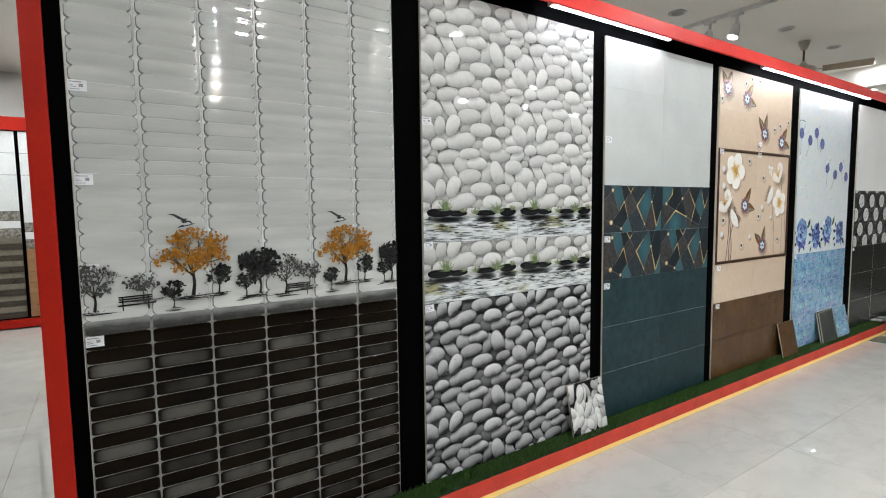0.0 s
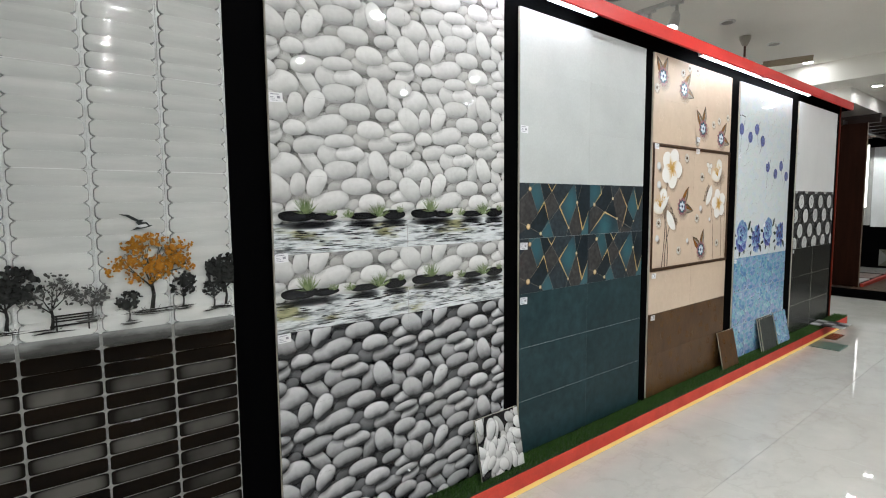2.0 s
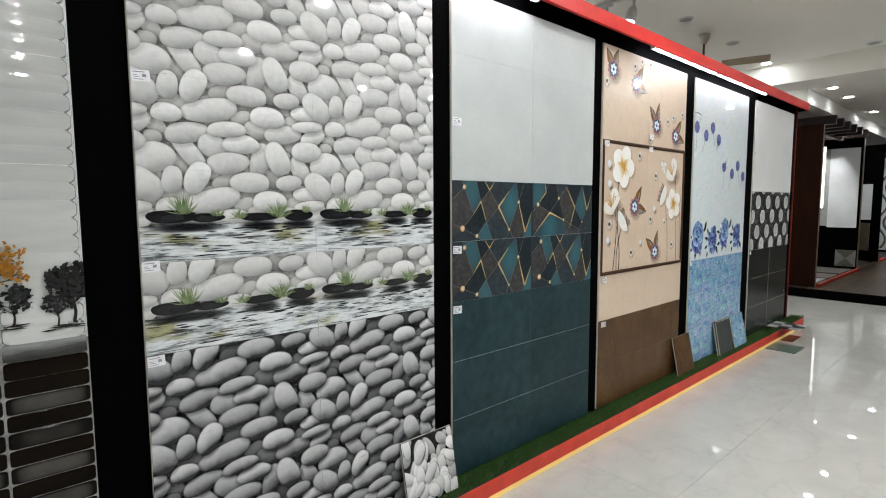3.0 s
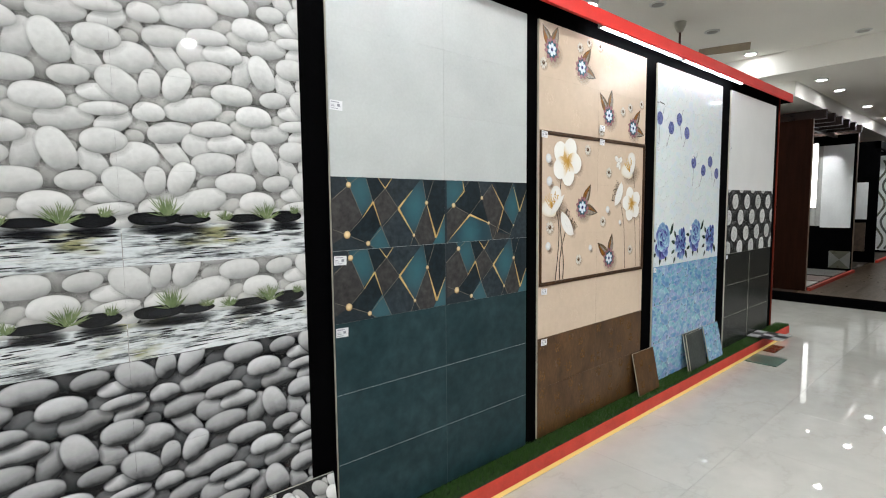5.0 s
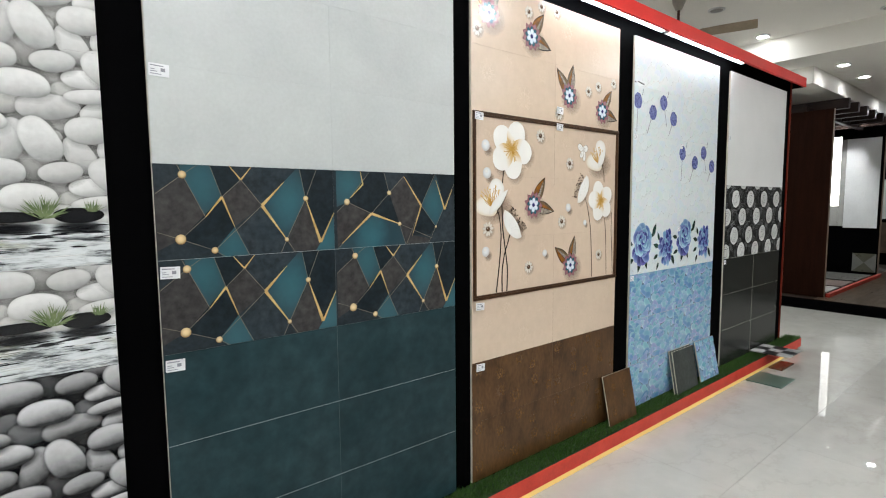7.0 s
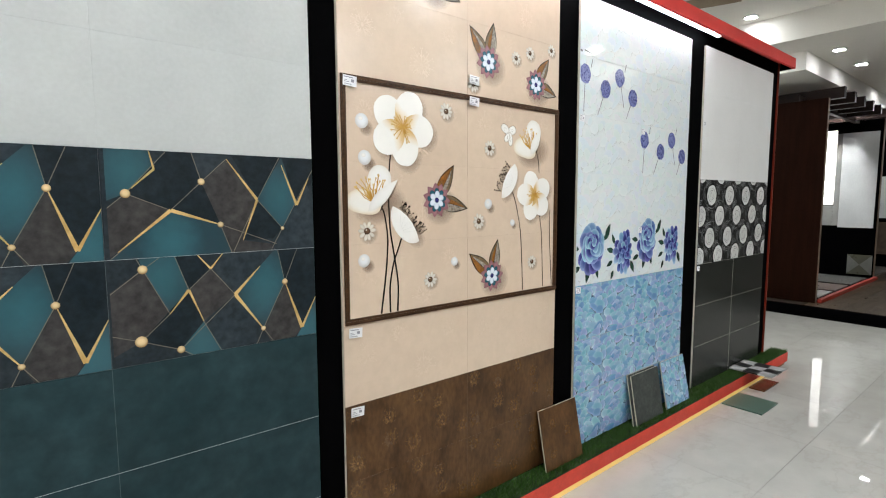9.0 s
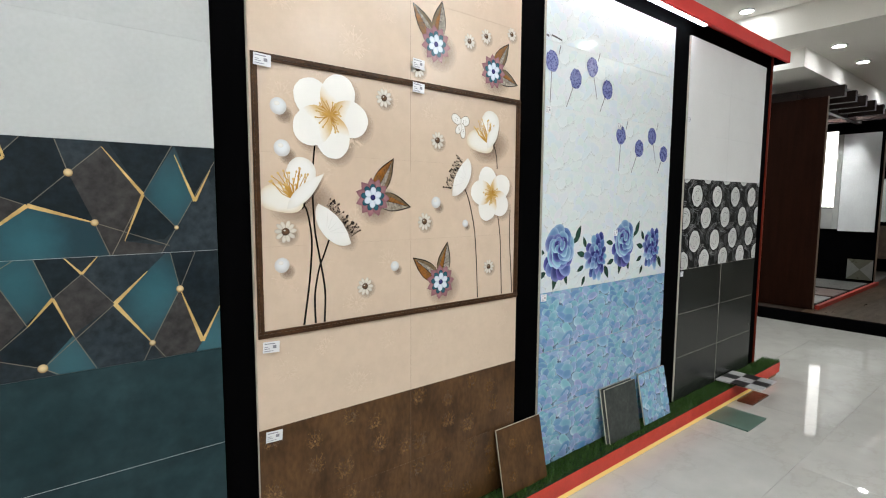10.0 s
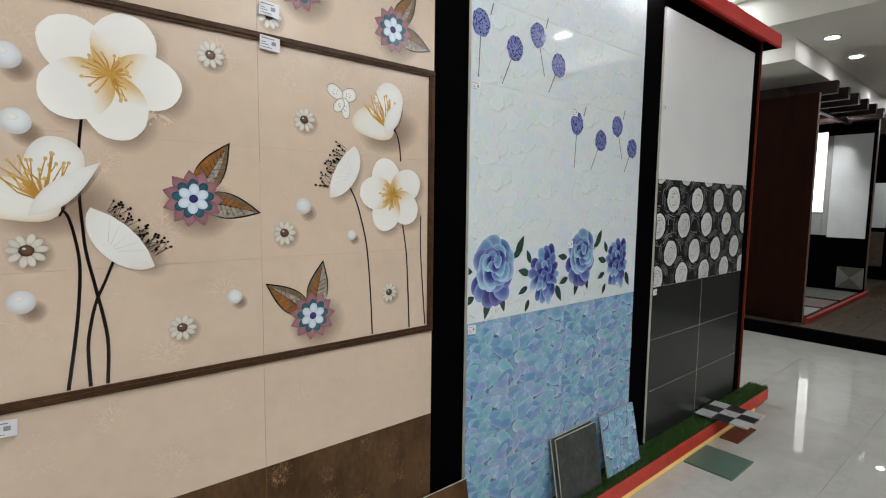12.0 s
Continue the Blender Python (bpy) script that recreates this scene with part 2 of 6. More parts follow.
class Print:
    """Flat printed artwork: shapes in the plane of a wall (x to the right, z up), laid over one another in thin coats."""

    def __init__(self, mats, coat=0.00012):
        self.v, self.f, self.m, self.uv, self.mats, self.k, self.coat = [], [], [], [], mats, 0, coat
        self.clip = None
        self.tone, self.tones = 0.5, []

    def poly(self, pts, mi=0, uv=None):
        uv = uv or [(x, z) for x, z in pts]
        if self.clip:
            pts, uv = clipped(pts, uv, self.clip)
            if len(pts) < 3:
                return
        self.k += 1
        i = len(self.v)
        self.v += [(x, -self.k * self.coat, z) for x, z in pts]
        self.f.append(tuple(range(i, i + len(pts))))
        self.m.append(mi)
        self.tones.append(self.tone)
        self.uv += uv

    def oval(self, x, z, a, b, turn=0.0, mi=0, n=18, rough=0.0, rng=None, lobes=0, depth=0.0, arc=None):
        c, s = math.cos(radians(turn)), math.sin(radians(turn))
        pts, uv = [], []
        for k in range(n):
            w = 2 * math.pi * k / n
            r = 1 + (rng.uniform(-rough, rough) if rng else 0) + depth * math.cos(lobes * w)
            p, q = a * r * math.cos(w), b * r * math.sin(w)
            pts.append((x + p * c - q * s, z + p * s + q * c))
            uv.append((math.cos(w), math.sin(w)))
        self.poly(pts, mi, uv)

    def pebble(self, x, z, a, b, turn=0.0, mi=0, n=26, seed=0.0, swell=1.0):
        """A smooth, slightly egg-shaped outline; its uv stays upright."""
        c, s = math.cos(radians(turn)), math.sin(radians(turn))
        rng = random.Random(seed)
        p1, p2, e1, e2, e4 = rng.uniform(0, 6.28), rng.uniform(0, 6.28), rng.uniform(0.01, 0.08), rng.uniform(0.01, 0.045), rng.uniform(0.0, 0.035)
        pts, uv = [], []
        for k in range(n):
            w = 2 * math.pi * k / n
            r = 1 + swell * (e1 * math.cos(w + p1) + e2 * math.cos(3 * w + p2) - e4 * math.cos(4 * w))
            p, q = a * r * math.cos(w), b * r * math.sin(w)
            pts.append((x + p * c - q * s, z + p * s + q * c))
            uv.append((math.cos(w + radians(turn)), math.sin(w + radians(turn))))
        self.tone = rng.random()
        self.poly(pts, mi, uv)

    def half_leaf(self, x, z, length, width, turn, side, mi=0, n=8):
        c, s = math.cos(radians(turn)), math.sin(radians(turn))
        pts = [(length * k / n, side * width / 2 * math.sin(math.pi * (k / n) ** 0.8)) for k in range(n + 1)]
        self.poly([(x + p * c - q * s, z + p * s + q * c) for p, q in pts], mi, [(2 * p / length - 1, 2 * q / width) for p, q in pts])

    def line(self, pts, w, mi=0, w2=None):
        for k, (p, q) in enumerate(zip(pts, pts[1:])):
            n = len(pts) - 1
            wa = w + ((w2 if w2 is not None else w) - w) * k / n
            wb = w + ((w2 if w2 is not None else w) - w) * (k + 1) / n
            d = Vector((q[0] - p[0], q[1] - p[1]))
            if d.length < 1e-6:
                continue
            nx, nz = -d.y / d.length / 2, d.x / d.length / 2
            self.poly([(p[0] - nx * wa, p[1] - nz * wa), (q[0] - nx * wb, q[1] - nz * wb), (q[0] + nx * wb, q[1] + nz * wb), (p[0] + nx * wa, p[1] + nz * wa)], mi)

    def leaf(self, x, z, length, width, turn, mi=0, n=7):
        c, s = math.cos(radians(turn)), math.sin(radians(turn))
        side = [(length * k / n, width / 2 * math.sin(math.pi * (k / n) ** 0.8)) for k in range(n + 1)]
        pts = [(p, -q) for p, q in side] + [(p, q) for p, q in reversed(side[1:-1])]
        self.poly([(x + p * c - q * s, z + p * s + q * c) for p, q in pts], mi, [(2 * p / length - 1, 2 * q / width) for p, q in pts])

    def mesh(self, name):
        me = bpy.data.meshes.new(name)
        me.from_pydata(self.v, [], self.f)
        for m in self.mats:
            me.materials.append(m)
        layer = me.uv_layers.new(name="UVMap")
        for p in me.polygons:
            p.material_index = self.m[p.index]
            for li in p.loop_indices:
                layer.data[li].uv = self.uv[me.loops[li].vertex_index]
        shade = me.uv_layers.new(name="Tone")
        for p in me.polygons:
            for li in p.loop_indices:
                shade.data[li].uv = (self.tones[p.index], 0)
        return me


def clipped(pts, uv, lim):
    """Cuts a polygon to the rectangle lim = (x0, x1, z0, z1), and carries its uv along."""
    x0, x1, z0, z1 = lim
    for axis, bound, sign in ((0, x0, 1), (0, x1, -1), (1, z0, 1), (1, z1, -1)):
        np_, nu = [], []
        for k in range(len(pts)):
            p, q, pu, qu = pts[k - 1], pts[k], uv[k - 1], uv[k]
            dp, dq = (p[axis] - bound) * sign, (q[axis] - bound) * sign
            if (dp < 0) != (dq < 0):
                f = dp / (dp - dq)
                np_.append(tuple(a + f * (c - a) for a, c in zip(p, q)))
                nu.append(tuple(a + f * (c - a) for a, c in zip(pu, qu)))
            if dq >= 0:
                np_.append(q)
                nu.append(qu)
        pts, uv = np_, nu
        if len(pts) < 3:
            return [], []
    return pts, uv

# ---- large structure ----
structure("floor", box(-6, 10.7, -5, 9.2, -0.12, -0.004), GROUT, "grout bed under pale polished marble floor tiles", "floor")
structure("wall_north", box(-6, 26, 9.2, 9.4, -0.12, 3.8), WALL_PAINT, "plain off-white painted wall", "wall")
# south and west walls are out of view, dark to cut bounce and reflections
structure("wall_south", box(-6, 26, -5.2, -5, -0.12, 3.8), DARK_WALL, "unseen plain wall, dark to cut bounce and reflections", "wall")
structure("wall_west", box(-6.2, -6, -5.2, 9.4, -0.12, 3.8), DARK_WALL, "unseen plain wall, dark to cut bounce and reflections", "wall")
structure("wall_east", box(26, 26.2, -5.2, 9.4, -0.12, 3.8), WALL_PAINT, "plain off-white painted wall", "wall")
structure("ceiling", box(5.3, 9.85, -5, 9.2, CEIL, CEIL + 0.1), WHITE_PAINT, "white painted plaster ceiling", "ceiling")
structure("ceiling_near", box(-6, 5.3, -5, 9.2, CEIL - 0.14, CEIL + 0.1), WHITE_PAINT, "white painted lower plaster ceiling", "ceiling")
structure("ceiling_drop", box(9.85, 26, -5, 9.2, LOW, CEIL + 0.1), WHITE_PAINT, "white dropped plaster ceiling with downlights", "ceiling")
structure("ceiling_soffit", box(10.45, 26, 2.55, 9.2, SOFFIT, LOW - 0.0005), WHITE_PAINT, "white lowered plaster soffit washed by downlights", "ceiling")
structure("step", box(10.7, 10.76, -5, 9.2, -0.12, 0.138, 0.004), BLACK, "black riser of the raised floor", "step")
structure("floor_raised", box(10.76, 26, -5, 9.2, -0.12, 0.128), mat("floor_joint", (0.03, 0.02, 0.012), None, 10, 0.7), "bed under brown wood-look plank floor", "floor")

# the display partition: black board with red edges, red fascia and red plinth
stand = thing("display_partition", 4.0, 2.1, 0, "long black display partition with red edges and fascia", "partition")


def stand_part(name, bm, material, label=""):
    ob = part(name, bm, material, stand, label)
    ob.matrix_parent_inverse = stand.matrix_world.inverted()
    return ob


stand_part("backboard", box(-0.08, 8.085, 2.074, 2.16, 0.0, 2.66, 0.002), BLACK, "matt black board")
stand_part("side_trim", box(-0.14, -0.08, 2.055, 2.17, 0.0, 2.66, 0.003), RED, "red upright edge")
# same trim in a darker red: the dim light at this end painted in
stand_part("side_trim", box(8.085, 8.100, 2.062, 2.17, 0.0, 2.66, 0.003), mat("shaded_red_edge", (0.20, 0.026, 0.013), (0.15, 0.020, 0.010), 6, 0.5, spec=0.1), "red upright edge")
stand_part("fascia", box(-0.14, 8.12, 1.955, 1.975, 2.585, 2.668, 0.002), FASCIA_RED, "red fascia board")
stand_part("fascia_top", box(-0.14, 8.12, 1.975, 2.074, 2.645, 2.668, 0.001), RED)
stand_part("fascia_end", box(8.10, 8.12, 1.975, 2.074, 2.585, 2.645, 0.001), BLACK)
stand_part("plinth", box(-0.14, 8.33, 1.965, 2.073, 0.0, 0.112, 0.002), mat("raw_board", (0.28, 0.16, 0.08), None, 12, 0.7))
stand_part("skirting", box(-0.14, 8.33, 1.942, 1.964, 0.038, 0.122, 0.003), RED_EDGE, "red painted plinth edge")
stand_part("skirting_end", box(8.31, 8.33, 1.965, 2.073, 0.0, 0.122, 0.003), RED_EDGE)

# warm light strip tucked under the plinth edge
strip = thing("led_strip", 4.0, 1.955, 0.02, "warm yellow glowing light strip along the plinth", "light strip")
p = part("diffuser", box(-4.1, 4.1, -0.006, 0.008, -0.016, 0.014, 0.003), WARM_GLOW, strip, "glowing warm diffuser")

# tube lights under the fascia
for x0, x1 in ((2.09, 3.19), (4.44, 5.52), (5.56, 6.75)):
    tube = thing("tube_light", (x0 + x1) / 2, 1.995, 2.6, "slim white glowing tube light under the red fascia", "tube light", "tube lights under the fascia")
    h = (x1 - x0) / 2
    part("housing", box(-h, h, -0.017, 0.017, 0.004, 0.028, 0.003), WHITE_METAL, tube, "white metal housing")
    part("tube", box(-h + 0.01, h - 0.01, -0.013, 0.013, -0.016, 0.006, 0.006), TUBE_GLOW, tube, "glowing tube")
    for e in (-h, h - 0.012):
        part("end_cap", box(e, e + 0.012, -0.015, 0.015, -0.018, 0.006, 0.002), WHITE_METAL, tube)

# ---- ceiling fittings, seen ones and added fill lamps ----
ring_me = finish(lathe([(0.060, 0), (0.085, 0), (0.085, -0.006), (0.078, -0.012), (0.062, -0.010)]), "ring", WHITE_METAL, True)
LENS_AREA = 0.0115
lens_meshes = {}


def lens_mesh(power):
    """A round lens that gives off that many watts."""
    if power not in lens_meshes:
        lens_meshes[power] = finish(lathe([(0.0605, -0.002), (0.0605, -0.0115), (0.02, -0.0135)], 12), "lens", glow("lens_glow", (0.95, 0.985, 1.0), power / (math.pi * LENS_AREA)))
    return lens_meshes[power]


unlit_me = finish(lathe([(0.0605, -0.002), (0.0605, -0.0115), (0.02, -0.0130)]), "lens", GREY_LENS)


# serves the lamps in view and fill lamps added without a known fixture
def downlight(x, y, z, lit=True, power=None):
    d = thing("downlight", x, y, z, "round recessed white downlight, glowing; seen lamps and added fill lamps" if lit else "round recessed white downlight, unlit", "downlight", "ceiling downlights")
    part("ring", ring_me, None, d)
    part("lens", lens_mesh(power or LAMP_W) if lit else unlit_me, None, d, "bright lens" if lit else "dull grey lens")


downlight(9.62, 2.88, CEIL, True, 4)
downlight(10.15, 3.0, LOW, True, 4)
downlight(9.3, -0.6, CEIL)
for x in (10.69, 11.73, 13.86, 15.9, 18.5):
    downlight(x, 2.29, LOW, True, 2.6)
# added out of view as fill light for the raised floor
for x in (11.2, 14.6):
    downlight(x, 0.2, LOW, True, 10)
for x, y in ((6.9, 2.87), (8.23, 2.85), (9.63, 1.66)):
    downlight(x, y, CEIL, False)
downlight(4.95, 3.05, CEIL - 0.14, False)
for x in (-3.2, -1.0, 1.2, 3.4):
    for y in (-2.6, -0.6):
        downlight(x, y, CEIL - 0.14)
for x in (2.3, 4.5):
    downlight(x, 0.9, CEIL - 0.14)
# those beyond y = -3.5 are added, unseen, to raise the bounced light
for x, y in ((6.3, -2.4), (6.3, -0.4), (8.3, -2.4), (7.4, -3.8), (5.9, -3.9), (9.0, -3.9)):
    downlight(x, y, CEIL)
# added behind the partition, hidden, so that floor bounce brightens the ceiling
for x in (5.6, 6.9, 8.2):
    for y in (4.7, 6.6):
        downlight(x, y, CEIL)
# more hidden fill lamps of the same sort under the lower ceiling
for x in (2.6, 4.3):
    downlight(x, 4.9, CEIL - 0.14)
# added fill lamps for the space before the far partition
for x, y in ((-2.0, 6.2), (0.5, 6.2)):
    downlight(x, y, CEIL - 0.14)
# added fill lamps for the booth, no fixture known here
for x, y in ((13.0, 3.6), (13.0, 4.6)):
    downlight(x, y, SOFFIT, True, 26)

# ---- tile panels ----
ROWS_Z = [0.14 + 0.3 * k for k in range(8)]
tile_meshes = {}


def tile_mesh(w, material, h=0.3, joint=0.00025, thick=0.011):
    """One flat tile, its front at y = 0, lower left corner at the origin, with a fine arris."""
    key = (round(w, 3), round(h, 3), material.name)
    if key not in tile_meshes:
        bm = box(joint, w - joint, 0, thick, joint, h - joint)
        front = [e for e in bm.edges if all(v.co.y < 0.001 for v in e.verts)]
        bmesh.ops.bevel(bm, geom=front, offset=0.0003, segments=1, affect="EDGES")
        me = finish(bm, "tile", [material, TILE_BODY])
        for p in me.polygons:
            p.material_index = 1 if p.center.y > 0.010 else 0
        tile_meshes[key] = me
    return tile_meshes[key]


def panel(x0, label):
    return thing("tile_panel", x0, WALL, 0.0, label, "tile panel", "tile panels on the display partition")


def put(name, me, parent, x=0.0, z=0.0, y=0.0, label=""):
    ob = new(name, me)
    ob.parent = parent
    ob.location = (x, y, z)
    return tagged(ob, label)


def tiles(parent, w, rows, material):
    """Rows of two tiles."""
    made = []
    for z in rows:
        for c in range(2):
            made.append(put("tile", tile_mesh(w, material), parent, c * w, z))
    return made


def price_label(parent, x, z, w=0.052, h=0.036, turn=0.0):
    lab = put("price_label", finish(box(0, w, -0.0012, 0, 0, h), "price_label", PAPER), parent, x, z, -0.0015, "white paper price label")
    lab.rotation_euler = (0, radians(turn), 0)
    bars = Print([INK])
    bars.poly([(w * 0.08, h * 0.78), (w * 0.72, h * 0.78), (w * 0.72, h * 0.86), (w * 0.08, h * 0.86)])
    bars.poly([(w * 0.58, h * 0.38), (w * 0.80, h * 0.38), (w * 0.80, h * 0.66), (w * 0.58, h * 0.66)])
    for k, e in ((0.5, 0.30), (0.34, 0.42), (0.14, 0.62)):
        bars.poly([(w * 0.08, h * k), (w * e, h * k), (w * e, h * (k + 0.06)), (w * 0.08, h * (k + 0.06))])
    put("printed_bars", bars.mesh("printed_bars"), lab, 0, 0, -0.0016, "dark print lines")
    return lab


# -- panel of moulded brick tiles with a winter park scene --
P1 = panel(-0.030, "moulded brick tile panel with printed winter park trees")


def brick_tile(kind, seam, sag=0.0006, joint=None, hh=0.0249, hw=0.0962, rc=0.015, slope=0.0034, slack=0.0, bed=0.0095, deep=0.0105, dark_to=0.0, bead=None):
    """A tile moulded into three by six pillow-shaped bricks; kind picks the glazes row by row."""
    bm = bmesh.new()
    uvl = bm.loops.layers.uv.new("UVMap")
    bw, bh = 0.2, 0.05
    us = [-1, -0.988, -0.972, -0.955, -0.935, -0.91, -0.88, -0.84, -0.79, -0.4]
    us = us + [0.0] + [-a for a in reversed(us)]
    vs = [-1, -0.95, -0.88, -0.80, -0.68, -0.5, 0, 0.5, 0.68, 0.80, 0.88, 0.95, 1]
    nx, nz = len(us) - 1, len(vs) - 1
    hw0, rc0 = hw, rc
    for r in range(6):
        hw, rc = (0.0980, 0.009) if dark_to and r < 2 else (hw0, rc0)
        for c in range(3):
            grid = []
            for v in vs:
                row = []
                for u in us:
                    x, z = u * hw, v * hh
                    qx, qz = abs(x) - (hw - rc), abs(z) - (hh - rc)
                    d = rc - (math.hypot(max(qx, 0), max(qz, 0)) + min(max(qx, qz), 0))
                    w = min(1.0, max(0.0, (abs(x) - (hw - 0.017)) / 0.012))
                    fall = (1 - min(1.0, max(0.0, d / (slope + slack * w)))) ** 1.6
                    y = deep * fall * (seam + (1 - seam) * w) + 0.0007 * u * u + sag * 0.5 * (1 - math.cos(math.pi * v))
                    row.append((bm.verts.new((c * bw + bw / 2 + x, y, r * bh + bh / 2 + z)), u, v))
                grid.append(row)
            for j in range(nz):
                for i in range(nx):
                    q = (grid[j][i], grid[j][i + 1], grid[j + 1][i + 1], grid[j + 1][i])
                    f = bm.faces.new([k[0] for k in q])
                    f.smooth = True
                    f.material_index = kind(r)
                    # end walls of the pale bricks turn grey: shade put into the colour
                    if bead and kind(r) in (0, 4) and 0.16 < sum(k[0].co.y for k in q) / 4 / deep < 0.97 and abs(q[0][1] + q[1][1]) > 1.7:
                        f.material_index = 6
                    for lp, k in zip(f.loops, q):
                        lp[uvl].uv = (k[1], k[2])
    if dark_to:
        box(0, 0.6, 0.0032, 0.0135, 0, dark_to, 0, bm)
    box(0, 0.6, bed, 0.0135, dark_to, 0.3, 0, bm)
    # added bead whose pale colour stands in for the channel's bright highlight
    if bead:
        for c in range(4):
            x = min(0.5987, max(0.0013, c * bw))
            box(x - 0.0013, x + 0.0013, bed - 0.0045, bed + 0.001, dark_to, 0.3, 0.0006, bm)
    for f in bm.faces:
        if not f.smooth:
            f.material_index = 5 if dark_to and f.calc_center_median().z < dark_to - 0.001 else 3
    return finish(bm, "tile", [GLAZE_LIGHT, GLAZE_DARK, GLAZE_BAND, joint or PALE_CHANNEL, GLAZE_SNOWEDGE, GLINT_CHANNEL, SHADE_GLAZE])


# dark rows: every second brick row carries a paler printed bar
GLAZE_BAND, t, b = nodes_of("dark_banded_glaze", 0.05, 0, 0.0, 0.09)
u, v, r2 = uv_parts(t)
e = maths(t, "POWER", maths(t, "ABSOLUTE", u), 5.0)
vv = maths(t, "POWER", maths(t, "ABSOLUTE", v), 6.0)
f = maths(t, "SUBTRACT", 1.0, maths(t, "MINIMUM", 1.0, maths(t, "ADD", e, maths(t, "MULTIPLY", vv, 0.7))))
f = maths(t, "MULTIPLY", f, maths(t, "ADD", 0.55, maths(t, "MULTIPLY", noise_node(t, 7, 3).outputs["Fac"], 0.9)))
gg = t.nodes.new("ShaderNodeNewGeometry")
f = maths(t, "MULTIPLY", f, maths(t, "ADD", 0.45, maths(t, "MULTIPLY", gg.outputs["Random Per Island"], 0.6)))
t.links.new(ramp(t, f, [(0.0, (0.003, 0.0024, 0.002)), (0.35, (0.008, 0.0062, 0.0050)), (1.0, (0.098, 0.094, 0.085))]).outputs[0], b.inputs["Base Color"])
GLAZE_SNOWEDGE, t, b = nodes_of("snow_edge_glaze", 0.1, 0, 0.5)
u, v, r2 = uv_parts(t)
f = maths(t, "ADD", v, maths(t, "MULTIPLY", maths(t, "SUBTRACT", noise_node(t, 12, 4, (1, 1, 3)).outputs["Fac"], 0.5), 1.6))
f = maths(t, "MULTIPLY", maths(t, "ADD", f, 1.0), 0.5)
t.links.new(ramp(t, f, [(0.05, (0.008, 0.0075, 0.007)), (0.5, (0.055, 0.055, 0.053)), (0.95, (0.25, 0.255, 0.25))]).outputs[0], b.inputs["Base Color"])
# painted shade for the notches between the pale bricks
SHADE_GLAZE = mat("brick_end_shade", (0.30, 0.305, 0.30), (0.22, 0.225, 0.22), 30, 0.05, coat=1.0)
SNOW_JOINT = mat("white_tile_joint", (0.74, 0.75, 0.74), None, 20, 0.2)
GLAZE_JOINT = mat("tile_joint", (0.30, 0.30, 0.29), None, 20, 0.35)
# channel bed and bead; so pale because the channel highlight is in the colour
PALE_CHANNEL = mat("pale_channel_glaze", (0.78, 0.79, 0.78), (0.70, 0.71, 0.70), 30, 0.12, coat=0.4, bump=0.25, bscale=110)
# bed between the dark bricks, lightened to paint the glints along their seams
GLINT_CHANNEL = mat("glint_channel_glaze", (0.30, 0.296, 0.285), (0.14, 0.137, 0.13), 40, 0.12, coat=0.4, bump=0.35, bscale=110)
t = GLAZE_LIGHT.node_tree
b = t.nodes["Principled BSDF"]
gg = t.nodes.new("ShaderNodeNewGeometry")
tone = ramp(t, gg.outputs["Random Per Island"], [(0, (0.945, 0.945, 0.94)), (1, (1, 1, 1))])
base = b.inputs["Base Color"].links[0].from_socket
sky = t.nodes.new("ShaderNodeSeparateXYZ")
t.links.new(gg.outputs["Position"], sky.inputs[0])
snowy = ramp(t, maths(t, "SUBTRACT", sky.outputs[2], 0.9), [(0.26, (1.22, 1.22, 1.22)), (0.34, (1.12, 1.12, 1.12)), (0.75, (1, 1, 1))])
t.links.new(mixed(t, "MULTIPLY", 1.0, mixed(t, "MULTIPLY", 1.0, base, tone.outputs[0]), snowy.outputs[0]), b.inputs["Base Color"])
LIGHT_BRICK = brick_tile(lambda r: 0, 0.0, 0.0012, hw=0.0950, slope=0.0024, bead=True)
CRISP_BRICK = brick_tile(lambda r: 0, 0.13, 0.0012, hw=0.0950, slope=0.0024, bead=True)
SCENE_BRICK = brick_tile(lambda r: 1 if r == 0 else (4 if r == 1 else 0), 0.03, hw=0.0945, slope=0.0024, dark_to=0.095, bead=True)
DARK_BRICK = brick_tile(lambda r: 1 if r % 2 else 2, 0.55, 0.0004, GLINT_CHANNEL, 0.0242, 0.0989, 0.009, 0.0030, 0.0020, 0.0034, 0.0056)
for z in ROWS_Z:
    for c in range(2):
        me = DARK_BRICK if z < 1.0 else (SCENE_BRICK if z < 1.1 else (CRISP_BRICK if (1.6 < z < 1.7 and c == 0) or z > 2.2 else LIGHT_BRICK))
        put("tile", me, P1, c * 0.6, z, 0.0, "dark moulded brick tile" if z < 1.0 else ("moulded tile from snow to dark ground" if z < 1.1 else "pale grey moulded brick tile"))
for z in (1.64, 1.94, 2.24):
    part("grout_line", box(0.001, 1.199, 0.0005, 0.004, z - 0.0010, z + 0.0010), SNOW_JOINT, P1)

BARK = mat("tree_print", (0.012, 0.012, 0.011), (0.026, 0.025, 0.024), 30, 0.15)
BARK_PALE = mat("pale_tree_print", (0.06, 0.06, 0.058), (0.11, 0.11, 0.105), 30, 0.15)
ORANGE = mat("autumn_leaf_print", (0.58, 0.27, 0.035), (0.34, 0.12, 0.012), 110, 0.15, wear=0.55)
CROWN_DARK = mat("dark_crown_print", (0.012, 0.013, 0.012), (0.042, 0.044, 0.042), 80, 0.15, wear=0.5)
CROWN_GREY = mat("grey_crown_print", (0.050, 0.050, 0.047), (0.13, 0.13, 0.125), 90, 0.15, wear=0.5)
